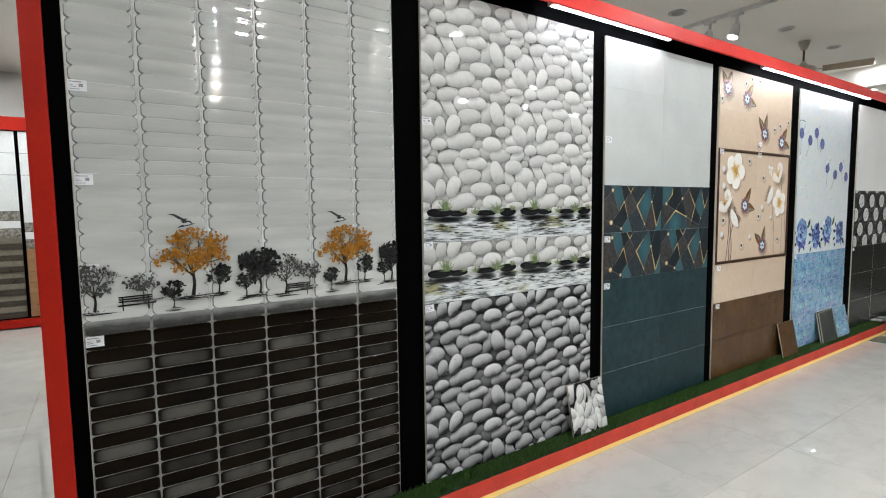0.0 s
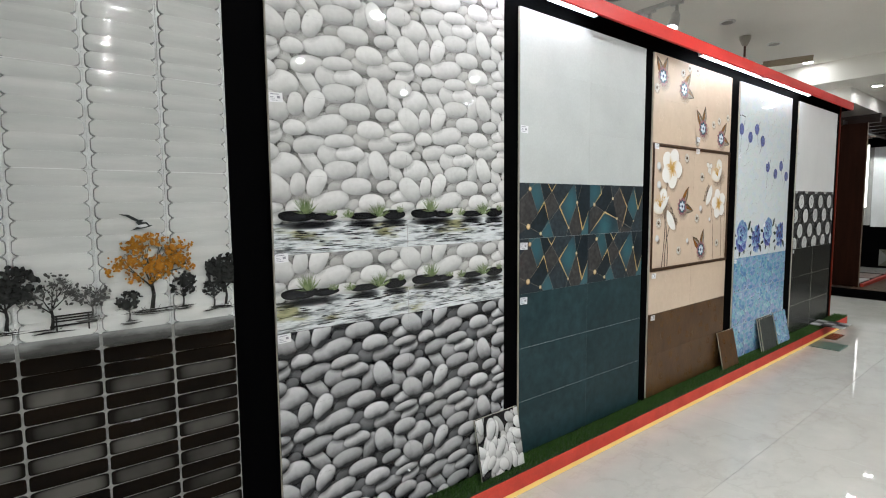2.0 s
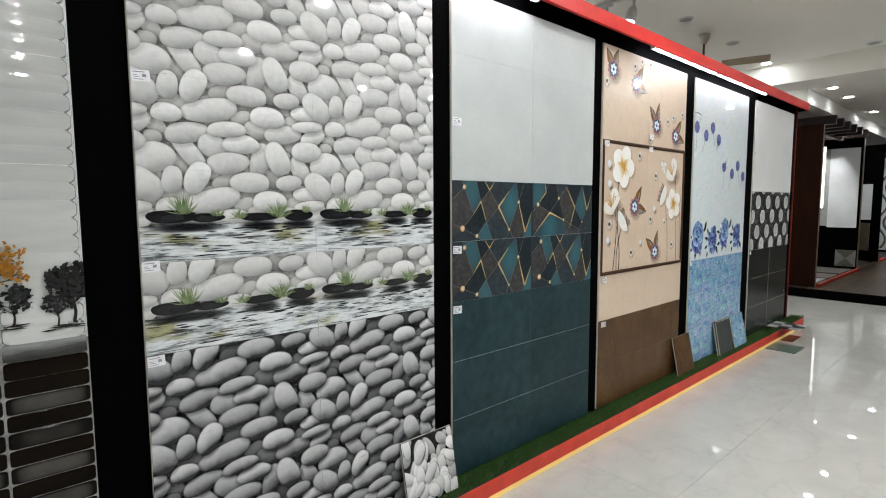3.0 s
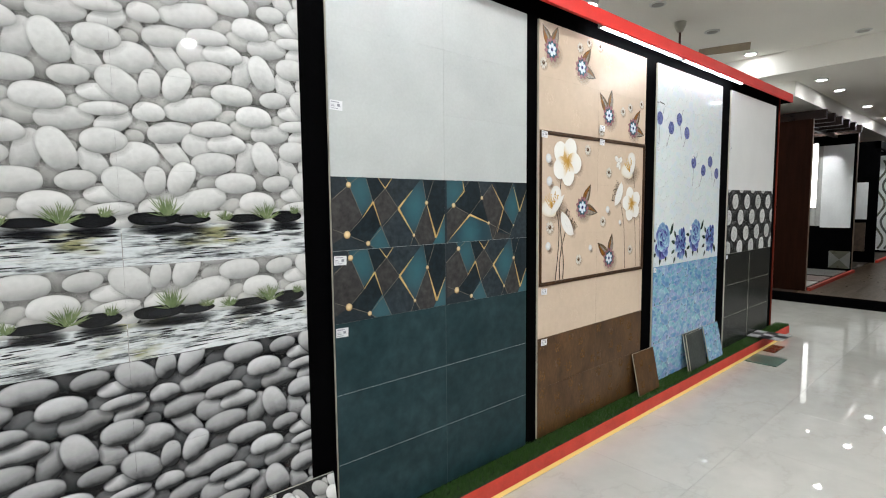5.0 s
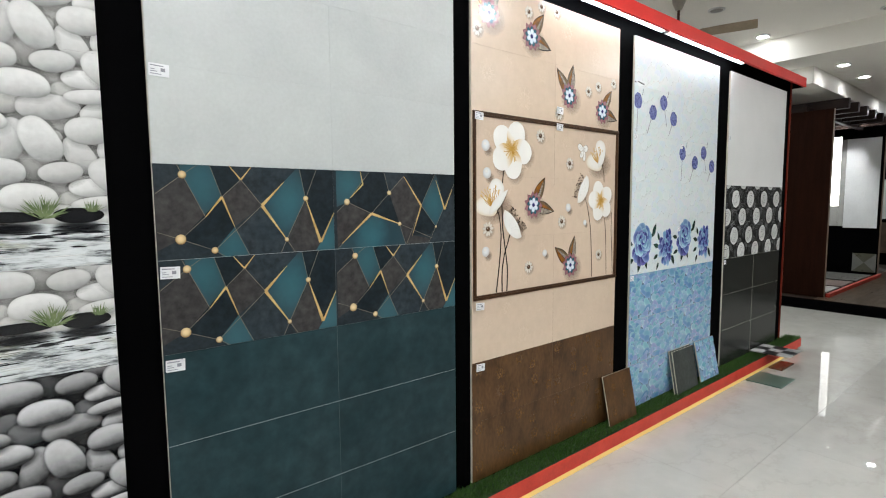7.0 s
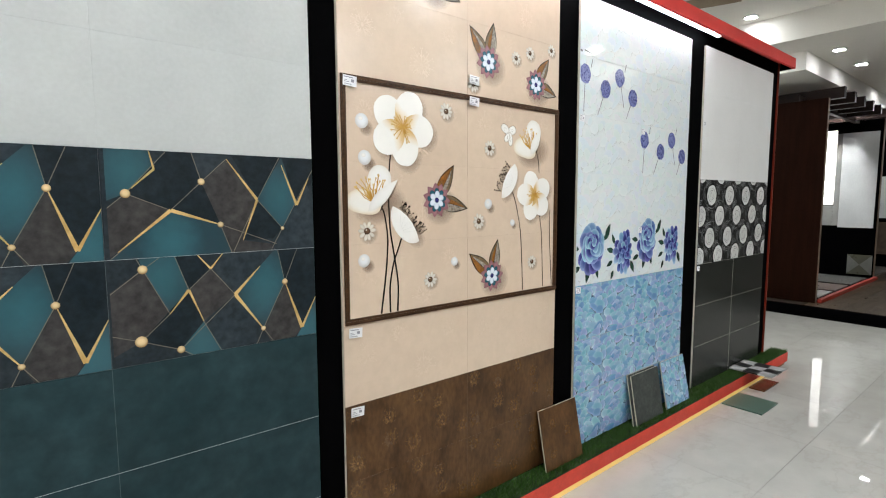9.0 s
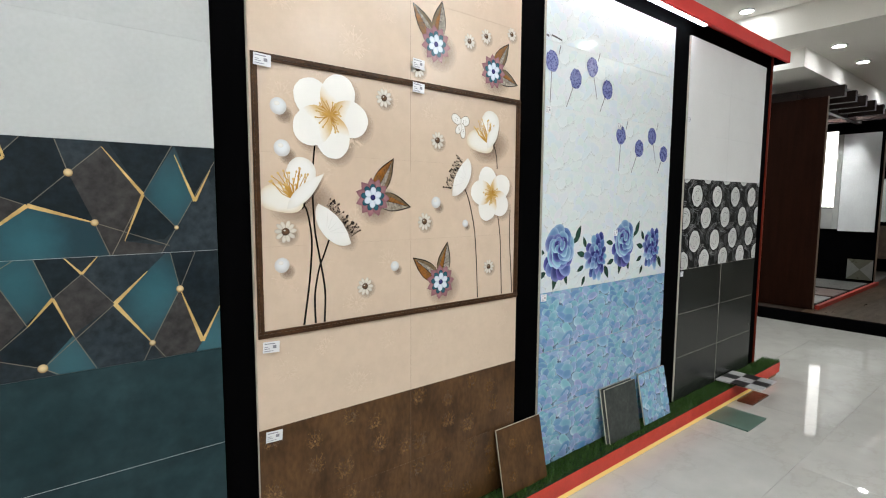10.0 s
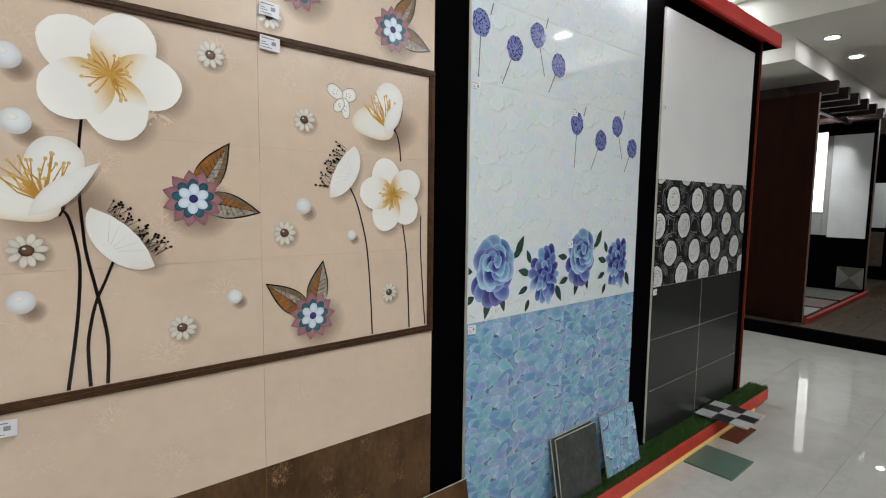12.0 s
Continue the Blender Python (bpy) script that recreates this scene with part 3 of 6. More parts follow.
SNOW_PRINT = mat("snow_print", (0.62, 0.63, 0.63), (0.52, 0.53, 0.53), 9, 0.12)
BIRD = mat("gull_print", (0.015, 0.018, 0.018), (0.045, 0.05, 0.05), 60, 0.15)


def tree_print(x, z, top, spread, leaf_mat, wood, density=90, bare=False, seed=1, size=0.008, crown_low=0.35):
    rng = random.Random(seed)
    pr = Print([wood, leaf_mat], 0.00002)
    h = top - z
    fork = z + h * 0.33
    pr.line([(x - h * 0.01, z), (x + h * 0.015, z + h * 0.18), (x, fork)], h * 0.055, 0, h * 0.035)

    def limb(px, pz, ang, ln, w, d):
        qx, qz = px + ln * math.cos(ang), pz + ln * math.sin(ang)
        pr.line([(px, pz), (qx, qz)], w, 0, w * 0.6)
        if d:
            for k in range(3 if bare else 2):
                limb(qx, qz, ang + rng.uniform(-0.75, 0.75), ln * rng.uniform(0.55, 0.75), w * 0.6, d - 1)

    for k in range(5):
        limb(x, fork - h * 0.04 * k * 0.3, math.pi / 2 + (k - 2) * 0.42 + rng.uniform(-0.1, 0.1), h * 0.22 * spread / (h * 0.45) if not bare else h * 0.25, h * 0.026, 3)
    cz = z + h * (crown_low + 1) / 2
    rz = h * (1 - crown_low) / 2
    loose = leaf_mat is ORANGE
    clumps = [(rng.uniform(-0.85, 0.85), rng.uniform(-0.8, 0.8)) for k in range(22)]
    if loose:
        rays = [(rng.uniform(0, 6.28), rng.uniform(0.35, 0.95)) for k in range(24)]
        clumps = [(r * math.cos(w) - 0.08, r * math.sin(w) * 0.9 + 0.22 * r * math.cos(w)) for w, r in rays] + [(-1.0, -0.55), (0.9, -0.4)]
    blur = 0.14 if loose else 0.22
    for k in range(density):
        cx, cy = rng.choice(clumps)
        a, c = cx + rng.gauss(0, blur), cy + rng.gauss(0, blur)
        if a * a + c * c > (1.5 if loose else 1.05):
            continue
        s = size * rng.uniform(0.5, 1.3)
        pr.oval(x + a * spread, cz + c * rz, s, s * rng.uniform(0.5, 0.9), rng.uniform(0, 180), 1, 7, 0.3, rng)
    for k in range(7):
        pr.leaf(x - spread * rng.uniform(0.2, 1.1), z - rng.uniform(0.0, 0.012), spread * rng.uniform(0.8, 1.6), rng.uniform(0.0015, 0.004), rng.uniform(-4, 4), 0, 4)
    for k in range(8):
        pr.leaf(x + rng.uniform(-0.3, 0.3) * spread, z - 0.002, h * rng.uniform(0.03, 0.08), 0.002, rng.uniform(40, 140), 0, 3)
    return pr


def p1x(x):
    return x + 0.030


scenery = [
    ("tree_print", 0.313, 1.199, 1.452, 0.115, ORANGE, BARK, 640, False, 3, 0.0056, 0.36, "orange autumn tree print"),
    ("tree_print", 0.916, 1.198, 1.445, 0.115, ORANGE, BARK, 640, False, 3, 0.0056, 0.36, "orange autumn tree print"),
    ("tree_print", 0.007, 1.172, 1.345, 0.078, CROWN_GREY, BARK, 150, True, 5, 0.006, 0.30, "bare grey winter tree print"),
    ("tree_print", 0.655, 1.170, 1.336, 0.070, CROWN_GREY, BARK, 130, True, 6, 0.005, 0.32, "bare grey winter tree print"),
    ("tree_print", 0.150, 1.200, 1.305, 0.060, CROWN_GREY, BARK_PALE, 120, True, 7, 0.005, 0.3, "bare grey winter tree print"),
    ("tree_print", 0.753, 1.194, 1.302, 0.050, CROWN_GREY, BARK_PALE, 120, True, 8, 0.005, 0.3, "bare grey winter tree print"),
    ("tree_print", 0.553, 1.180, 1.362, 0.080, CROWN_DARK, BARK, 420, False, 9, 0.0085, 0.40, "dark round tree print"),
    ("tree_print", 1.142, 1.183, 1.362, 0.062, CROWN_DARK, BARK, 420, False, 9, 0.0085, 0.40, "dark round tree print"),
    ("tree_print", 0.400, 1.199, 1.312, 0.046, CROWN_DARK, BARK, 170, False, 11, 0.006, 0.3, "small dark tree print"),
    ("tree_print", 1.006, 1.195, 1.310, 0.042, CROWN_DARK, BARK, 170, False, 11, 0.006, 0.3, "small dark tree print"),
    ("tree_print", 0.245, 1.160, 1.260, 0.040, CROWN_DARK, BARK_PALE, 150, False, 12, 0.006, 0.4, "small shrub tree print"),
    ("tree_print", 0.849, 1.167, 1.262, 0.036, CROWN_DARK, BARK_PALE, 150, False, 12, 0.006, 0.4, "small shrub tree print"),
    ("tree_print", 0.499, 1.174, 1.270, 0.040, CROWN_DARK, BARK, 140, False, 13, 0.005, 0.4, "small dark tree print"),
    ("tree_print", 1.103, 1.180, 1.278, 0.040, CROWN_DARK, BARK, 140, False, 13, 0.005, 0.4, "small dark tree print"),
]
for k, (nm, x, z, top, spread, lm, wm, dens, bare, seed, size, low, lab) in enumerate(scenery):
    pr = tree_print(p1x(x), z, top, spread, lm, wm, dens, bare, seed, size, low)
    pr.v = [(min(1.199, max(0.001, a)), y, c) for a, y, c in pr.v]
    put(nm, pr.mesh(nm), P1, 0, 0, -0.0012 - 0.0006 * (k % 3), lab)
for x, z in ((0.075, 1.178), (0.652, 1.170)):
    pr = Print([BARK])
    x = p1x(x)
    for q in (0.020, 0.028, 0.036):
        pr.line([(x, z + q), (x + 0.10, z + q + 0.002)], 0.005)
    pr.line([(x - 0.004, z + 0.006), (x + 0.112, z + 0.010)], 0.006)
    for q in (0.012, 0.09):
        pr.line([(x + q, z - 0.012), (x + q, z + 0.036)], 0.004)
    put("bench_print", pr.mesh("bench_print"), P1, 0, 0, -0.003, "dark park bench print")
for x, z in ((0.282, 1.472), (0.882, 1.474)):
    pr = Print([BIRD, SNOW_PRINT])
    x = p1x(x)
    pr.poly([(x - 0.045, z + 0.030), (x - 0.020, z + 0.029), (x + 0.008, z + 0.012), (x + 0.022, z + 0.012), (x + 0.012, z + 0.002), (x - 0.010, z + 0.012), (x - 0.025, z + 0.023)])
    pr.poly([(x - 0.016, z - 0.022), (x + 0.010, z - 0.006), (x + 0.046, z - 0.006), (x + 0.034, z - 0.012), (x + 0.010, z - 0.017)])
    pr.poly([(x - 0.002, z + 0.006), (x + 0.030, z + 0.004), (x + 0.040, z - 0.010), (x + 0.012, z - 0.014)])
    pr.poly([(x - 0.008, z - 0.008), (x + 0.026, z - 0.001), (x + 0.034, z - 0.008), (x + 0.012, z - 0.013)], 1)
    put("bird_print", pr.mesh("bird_print"), P1, 0, 0, -0.0014, "grey flying gull print")
for z in (1.908, 1.602, 1.300, 1.053):
    price_label(P1, 0.004, z)

# -- panel of printed pebbles with two strips of pond --
P2 = panel(1.318, "glossy pebble print tile panel with pond strips")


def pebble_glaze(name, top, low, rim, vary, bias=0.45):
    """Printed pebble: pale top, duller underside, thin dark rim; each one in its own tone."""
    m, t, b = nodes_of(name, 0.035, 0, 0.0, 0.42)
    u, v, r2 = uv_parts(t)
    own = t.nodes.new("ShaderNodeUVMap")
    own.uv_map = "Tone"
    pick = t.nodes.new("ShaderNodeSeparateXYZ")
    t.links.new(own.outputs[0], pick.inputs[0])
    n = noise_node(t, 22, 4).outputs["Fac"]
    f = maths(t, "ADD", maths(t, "MULTIPLY", maths(t, "SUBTRACT", bias, v), 0.50), maths(t, "MULTIPLY", maths(t, "SUBTRACT", n, 0.5), 0.35))
    f = maths(t, "ADD", f, maths(t, "MULTIPLY", u, 0.12))
    body = ramp(t, f, [(-0.0, top), (0.30, tuple(0.72 * a + 0.28 * c for a, c in zip(top, low))), (0.70, low)])
    edge = ramp(t, maths(t, "POWER", r2, 5.0), [(0.25, (1, 1, 1)), (1.0, rim)])
    tone = ramp(t, pick.outputs[0], [(0, (1 - vary,) * 3), (1, (1, 1, 1))])
    grain = ramp(t, noise_node(t, 55, 5).outputs["Fac"], [(0.32, (0.93, 0.93, 0.93)), (0.62, (1, 1, 1))])
    col = mixed(t, "MULTIPLY", 1.0, mixed(t, "MULTIPLY", 1.0, body.outputs[0], edge.outputs[0]), tone.outputs[0])
    t.links.new(mixed(t, "MULTIPLY", 1.0, col, grain.outputs[0]), b.inputs["Base Color"])
    return m


PEBBLE_LIGHT = pebble_glaze("white_pebble_print", (0.775, 0.77, 0.755), (0.37, 0.37, 0.365), (0.78, 0.78, 0.77), 0.22, 0.52)
PEBBLE_DARK = pebble_glaze("grey_pebble_print", (0.74, 0.74, 0.755), (0.022, 0.023, 0.026), (0.26, 0.26, 0.27), 0.45, 0.72)
PEBBLE_BACK = pebble_glaze("shaded_pebble_print", (0.56, 0.55, 0.53), (0.22, 0.218, 0.21), (0.5, 0.5, 0.49), 0.3)
PEBBLE_DARKBACK = pebble_glaze("shaded_grey_pebble_print", (0.17, 0.172, 0.18), (0.010, 0.016, 0.018), (0.3, 0.3, 0.3), 0.6)


def shade_print(name, colour, amount):
    m, t, b = nodes_of(name, 0.035, 0, 0.0, 0.42)
    u, v, r2 = uv_parts(t)
    b.inputs["Base Color"].default_value = rgba(colour)
    t.links.new(maths(t, "MULTIPLY", maths(t, "MAXIMUM", 0.0, maths(t, "SUBTRACT", 1.0, maths(t, "POWER", r2, 1.5))), amount), b.inputs["Alpha"])
    return m


PEBBLE_SHADE = shade_print("printed_pebble_shadow", (0.008, 0.008, 0.010), 0.97)
PALE_SHADE = shade_print("printed_pale_shadow", (0.12, 0.118, 0.112), 0.50)
BLACK_STONE = printed_round("black_stone_print", (0.022, 0.023, 0.026), (0.008, 0.008, 0.009), 1.0, -0.3, 0.3)
TUFT = mat("grass_tuft_print", (0.11, 0.16, 0.07), (0.24, 0.29, 0.15), 50, 0.12)
WATER, t, b = nodes_of("pond_water_print", 0.09, 0, 0.3)
w1 = noise_node(t, 9, 6, (1.0, 1, 7.5), 0.7)
w2 = noise_node(t, 4, 3, (1.2, 1, 4))
wr = ramp(t, w1.outputs["Fac"], [(0.30, (0.03, 0.033, 0.036)), (0.41, (0.15, 0.16, 0.165)), (0.47, (0.42, 0.445, 0.455)), (0.54, (0.64, 0.67, 0.68)), (0.72, (0.76, 0.78, 0.79))])
wo = ramp(t, w2.outputs["Fac"], [(0.56, (1, 1, 1)), (0.68, (0.50, 0.47, 0.26))])
t.links.new(mixed(t, "MULTIPLY", 1.0, wr.outputs[0], wo.outputs[0]), b.inputs["Base Color"])


# stones of one tile: place, half length, half height, turn
NEAR_STONES = ((0.049, 0.039, 0.066, 0.047, 9), (0.241, 0.078, 0.060, 0.039, -23), (0.326, 0.096, 0.064, 0.033, 1), (0.277, 0.025, 0.070, 0.038, 6),
               (0.277, 0.142, 0.066, 0.027, 5), (0.093, 0.182, 0.045, 0.030, 1), (0.358, 0.263, 0.070, 0.036, 0), (0.423, 0.195, 0.064, 0.037, -2),
               (0.457, 0.050, 0.064, 0.042, -65), (0.493, 0.264, 0.050, 0.029, 7), (0.565, 0.083, 0.060, 0.038, 4), (0.022, 0.251, 0.065, 0.044, -39),
               (0.100, 0.270, 0.045, 0.031, 82), (0.180, 0.275, 0.058, 0.037, 63))
MIDDLE_STONES = ((0.157, 0.058, 0.074, 0.030, -52), (0.154, 0.121, 0.070, 0.034, 10), (0.224, 0.202, 0.092, 0.039, 12), (0.478, 0.140, 0.070, 0.035, 5),
                 (0.390, 0.044, 0.062, 0.034, 73), (0.541, 0.012, 0.055, 0.033, -59), (0.570, 0.221, 0.060, 0.027, 1), (0.597, 0.137, 0.054, 0.031, 31),
                 (0.580, 0.178, 0.063, 0.021, 5))
FAR_STONES = ((0.129, 0.200, 0.060, 0.042, -27), (0.062, 0.136, 0.053, 0.025, -50), (0.052, 0.100, 0.027, 0.024, 5), (0.332, 0.182, 0.038, 0.030, 24),
              (0.384, 0.148, 0.045, 0.032, -15), (0.126, 0.016, 0.026, 0.040, 2), (0.049, 0.277, 0.031, 0.020, 2), (0.538, 0.168, 0.034, 0.021, 5),
              (0.440, 0.287, 0.042, 0.049, 7), (0.272, 0.264, 0.050, 0.028, 17), (0.523, 0.175, 0.041, 0.041, 6), (0.358, 0.291, 0.030, 0.030, 2))


def pebble_print(front, back, shade, top_only=0.0, seed=4):
    """The pebble picture of one tile, which runs on over its edges so that the tiles join."""
    rng = random.Random(seed)
    pr = Print([front, back, shade], 0.000008)
    pr.clip = (0.0002, 0.5998, max(0.0002, top_only), 0.2998)

    def stone(x, z, a, c, turn, mi):
        sd = rng.random()
        for dx in (-0.6, 0, 0.6):
            for dz in (-0.3, 0, 0.3):
                pr.pebble(x + dx + 0.003, z + dz - 0.006, a + 0.012, c + 0.011, turn, 2, 20, sd)
                pr.pebble(x + dx, z + dz, a, c, turn, mi, 28, sd)

    for k in range(26):
        stone(rng.uniform(0, 0.6), rng.uniform(0, 0.3), rng.uniform(0.022, 0.04), rng.uniform(0.016, 0.026), rng.uniform(-60, 60), 1)
    for group, mi in ((FAR_STONES, 1), (MIDDLE_STONES, 0), (NEAR_STONES, 0)):
        for x, z, a, c, turn in group:
            stone(x, z, a * 1.03, c * 1.03, turn, mi)
    return pr


light_print = pebble_print(PEBBLE_LIGHT, PEBBLE_BACK, PALE_SHADE).mesh("pebble_print")
dark_print = pebble_print(PEBBLE_DARK, PEBBLE_DARKBACK, PEBBLE_SHADE).mesh("pebble_print")
pond = pebble_print(PEBBLE_LIGHT, PEBBLE_BACK, PALE_SHADE, 0.105)
pond.mats = [PEBBLE_LIGHT, PEBBLE_BACK, PALE_SHADE, BLACK_STONE, TUFT, WATER, PEBBLE_SHADE]
pond.clip = (0.0006, 0.5994, 0.0006, 0.2994)
pond.poly([(0.0012, 0.0012), (0.5988, 0.0012), (0.5988, 0.122)] + [(0.6 * (1 - k / 12), 0.124 + 0.006 * math.sin(k * 2.1)) for k in range(1, 12)] + [(0.0012, 0.122)], 5)
rip = random.Random(12)
for x, w in ((0.14, 0.12), (0.38, 0.07), (0.53, 0.06)):
    for dx in (-0.6, 0, 0.6):
        pond.oval(x + dx, 0.112, w * 1.15, 0.020, 0, 6, 20)
    for k in range(16):
        ln = rip.uniform(0.03, 0.09)
        pond.leaf(x + rip.uniform(-w, w) - ln / 2, 0.118 - 0.075 * rip.random() ** 1.4, ln, rip.uniform(0.002, 0.006), rip.uniform(-2, 2), 3, 4)
for k in range(26):
    ln = rip.uniform(0.04, 0.12)
    pond.leaf(rip.uniform(-0.05, 0.6), rip.uniform(0.004, 0.085), ln, rip.uniform(0.002, 0.005), rip.uniform(-2, 2), 0 if k % 3 else 3, 4)
for x, z, a, c in ((0.205, 0.142, 0.060, 0.015), (0.096, 0.147, 0.078, 0.022), (0.379, 0.143, 0.072, 0.015), (0.530, 0.147, 0.060, 0.022)):
    for dx in (-0.6, 0, 0.6):
        pond.pebble(x + dx, z, a, c, 0, 3, 22, x)
rng = random.Random(8)
for x, z, s in ((0.131, 0.158, 0.070), (0.236, 0.150, 0.030), (0.312, 0.140, 0.040), (0.452, 0.142, 0.068), (0.560, 0.158, 0.036)):
    for k in range(46):
        a = rng.gauss(90, 30)
        pond.leaf(x + rng.uniform(-0.012, 0.012), z - 0.004, s * rng.uniform(0.6, 1.1), s * 0.050, a, 4, 3)
pond_print = pond.mesh("pond_print")
for z in ROWS_Z:
    for c in range(2):
        dark = z < 1.0
        tl = put("tile", tile_mesh(0.6, STONE_GAP_DARK if dark else STONE_GAP), P2, c * 0.6, z)
        is_pond = 1.0 < z < 1.5
        put("pond_print" if is_pond else "pebble_print", pond_print if is_pond else (dark_print if dark else light_print), tl, 0, 0, -0.0004,
            "pond edge with black stones and grass tufts" if is_pond else ("dark grey pebble print" if dark else "white pebble print"))
for z in (1.905, 1.312, 1.004):
    price_label(P2, 0.004, z, 0.05, 0.034, -3)

# -- panel of teal slate tiles with a faceted gold decor --
P3 = panel(2.637, "teal slate tile panel with gold faceted decor and pale top")
tiles(P3, 0.600, ROWS_Z[:3], TEAL_SLATE)
tiles(P3, 0.600, ROWS_Z[5:], PALE_CEMENT)
decor = tiles(P3, 0.600, ROWS_Z[3:5], SLATE_BLUE)
TEAL = printed_round("teal_facet_print", (0.022, 0.102, 0.128), (0.008, 0.036, 0.050), 0.6, 0.0, 0.3, 0.4)
NIGHT = mat("navy_facet_print", (0.006, 0.013, 0.019), (0.014, 0.024, 0.031), 14, 0.45, wear=0.55, bscale=45, spec=0.22)
TAUPE = mat("taupe_facet_print", (0.046, 0.043, 0.043), (0.064, 0.060, 0.059), 14, 0.45, wear=0.55, bscale=45, spec=0.22)
INDIGO = mat("slate_facet_print", (0.022, 0.034, 0.044), (0.036, 0.050, 0.060), 14, 0.45, wear=0.55, bscale=45, spec=0.22)
HAIR = mat("bronze_line_print", (0.19, 0.16, 0.12), (0.11, 0.10, 0.08), 30, 0.35)
GOLD = mat("gold_foil_print", (0.72, 0.50, 0.20), (0.50, 0.31, 0.10), 25, 0.3, wear=0.2)
GOLD_DOT = printed_round("gold_dot_print", (0.80, 0.62, 0.34), (0.30, 0.17, 0.06), 1.0, 0.3, 0.1, 0.3)


def decor_print(which, width):
    pr = Print([TEAL, NIGHT, TAUPE, INDIGO, HAIR, GOLD, GOLD_DOT], 0.00001)
    pr.clip = (0.0012, width - 0.0012, 0.0012, 0.2988)

    def facet(mi, *pts):
        cx, cz = sum(p[0] for p in pts) / len(pts), sum(p[1] for p in pts) / len(pts)
        pr.poly(list(pts), mi, [((p[0] - cx) / 0.09, (p[1] - cz) / 0.12) for p in pts])

    if which == "A":
        facet(2, (0, 0.03), (0.068, 0.064), (0.144, 0.133), (0.081, 0.268), (0, 0.21))
        facet(0, (0.081, 0.268), (0.144, 0.133), (0.197, 0.198), (0.160, 0.31), (0.07, 0.31))
        facet(1, (0.160, 0.31), (0.197, 0.198), (0.26, 0.256), (0.215, 0.31))
        facet(1, (0.068, 0.064), (0.197, 0.198), (0.234, 0.098), (0.168, 0.023))
        facet(0, (0.168, 0.023), (0.234, 0.098), (0.283, 0.0), (0.208, -0.01))
        facet(2, (0.197, 0.198), (0.26, 0.256), (0.328, 0.169), (0.234, 0.098))
        facet(3, (0.26, 0.256), (0.30, 0.31), (0.47, 0.31), (0.328, 0.169))
        facet(3, (0.234, 0.098), (0.328, 0.169), (0.412, 0.047), (0.385, -0.01), (0.283, 0.0))
        facet(0, (0.328, 0.169), (0.465, 0.31), (0.488, 0.193), (0.412, 0.047))
        facet(1, (0.465, 0.31), (0.488, 0.193), (0.543, 0.03), (0.60, 0.14), (0.60, 0.31))
        facet(2, (0.412, 0.047), (0.488, 0.193), (0.543, 0.03), (0.51, -0.01), (0.44, -0.01))
        facet(0, (0.543, 0.03), (0.60, 0.14), (0.60, -0.01), (0.515, -0.01))
        hair = [((0.062, 0.31), (0.144, 0.133)), ((0.068, 0.064), (0.168, 0.023), (0.215, -0.01)), ((0.16, 0.31), (0.197, 0.198)), ((0.26, 0.256), (0.328, 0.169)),
                ((0.26, 0.256), (0.197, 0.198)), ((0.328, 0.169), (0.168, 0.023)), ((0.234, 0.098), (0.285, -0.01)), ((0.465, 0.31), (0.488, 0.193), (0.412, 0.047), (0.385, -0.01)),
                ((0.537, 0.31), (0.488, 0.193)), ((0.412, 0.047), (0.45, -0.01)), ((0.0, 0.205), (0.081, 0.268), (0.14, 0.31)), ((0.144, 0.133), (0.068, 0.064)), ((0.0, 0.09), (0.068, 0.064))]
        gold = [((0.144, 0.133), (0.197, 0.198), 0.002, 0.008), ((0.234, 0.098), (0.197, 0.198), 0.002, 0.007), ((0.408, 0.251), (0.328, 0.169), 0.002, 0.011),
                ((0.412, 0.047), (0.328, 0.169), 0.003, 0.011), ((0.488, 0.193), (0.543, 0.03), 0.002, 0.012), ((0.60, 0.14), (0.543, 0.03), 0.002, 0.009),
                ((0.22, 0.305), (0.26, 0.256), 0.002, 0.006), ((0.297, 0.301), (0.26, 0.256), 0.002, 0.006)]
        dots = [(0.081, 0.268, 0.0125), (0.068, 0.064, 0.016), (0.168, 0.023, 0.011), (0.488, 0.193, 0.010), (0.412, 0.047, 0.008)]
    else:
        facet(0, (0, 0.31), (0, 0.16), (0.045, 0.18), (0.117, 0.249), (0.105, 0.31))
        facet(1, (0.045, 0.18), (0.158, 0.31), (0.212, 0.31), (0.239, 0.216), (0.154, 0.133))
        facet(2, (0, 0.005), (0, 0.141), (0.045, 0.18), (0.154, 0.133))
        facet(0, (0.0, 0.0), (0.154, 0.133), (0.288, 0.088), (0.322, -0.01), (0.0, -0.01))
        facet(1, (0.154, 0.133), (0.239, 0.216), (0.288, 0.088))
        facet(2, (0.239, 0.216), (0.312, 0.286), (0.401, 0.163), (0.353, 0.037), (0.288, 0.088))
        facet(3, (0.212, 0.31), (0.239, 0.216), (0.312, 0.286), (0.32, 0.31))
        facet(1, (0.32, 0.31), (0.401, 0.163), (0.483, 0.31))
        facet(0, (0.401, 0.163), (0.483, 0.30), (0.531, 0.145), (0.48, 0.07))
        facet(1, (0.483, 0.31), (0.531, 0.145), (0.61, 0.25), (0.61, 0.31))
        facet(3, (0.48, 0.07), (0.565, 0.221), (0.61, 0.12), (0.61, -0.01), (0.44, -0.01))
        facet(1, (0.353, 0.037), (0.401, 0.163), (0.48, 0.07), (0.448, 0.038))
        facet(2, (0.322, -0.01), (0.288, 0.088), (0.353, 0.037), (0.448, 0.02), (0.43, -0.01))
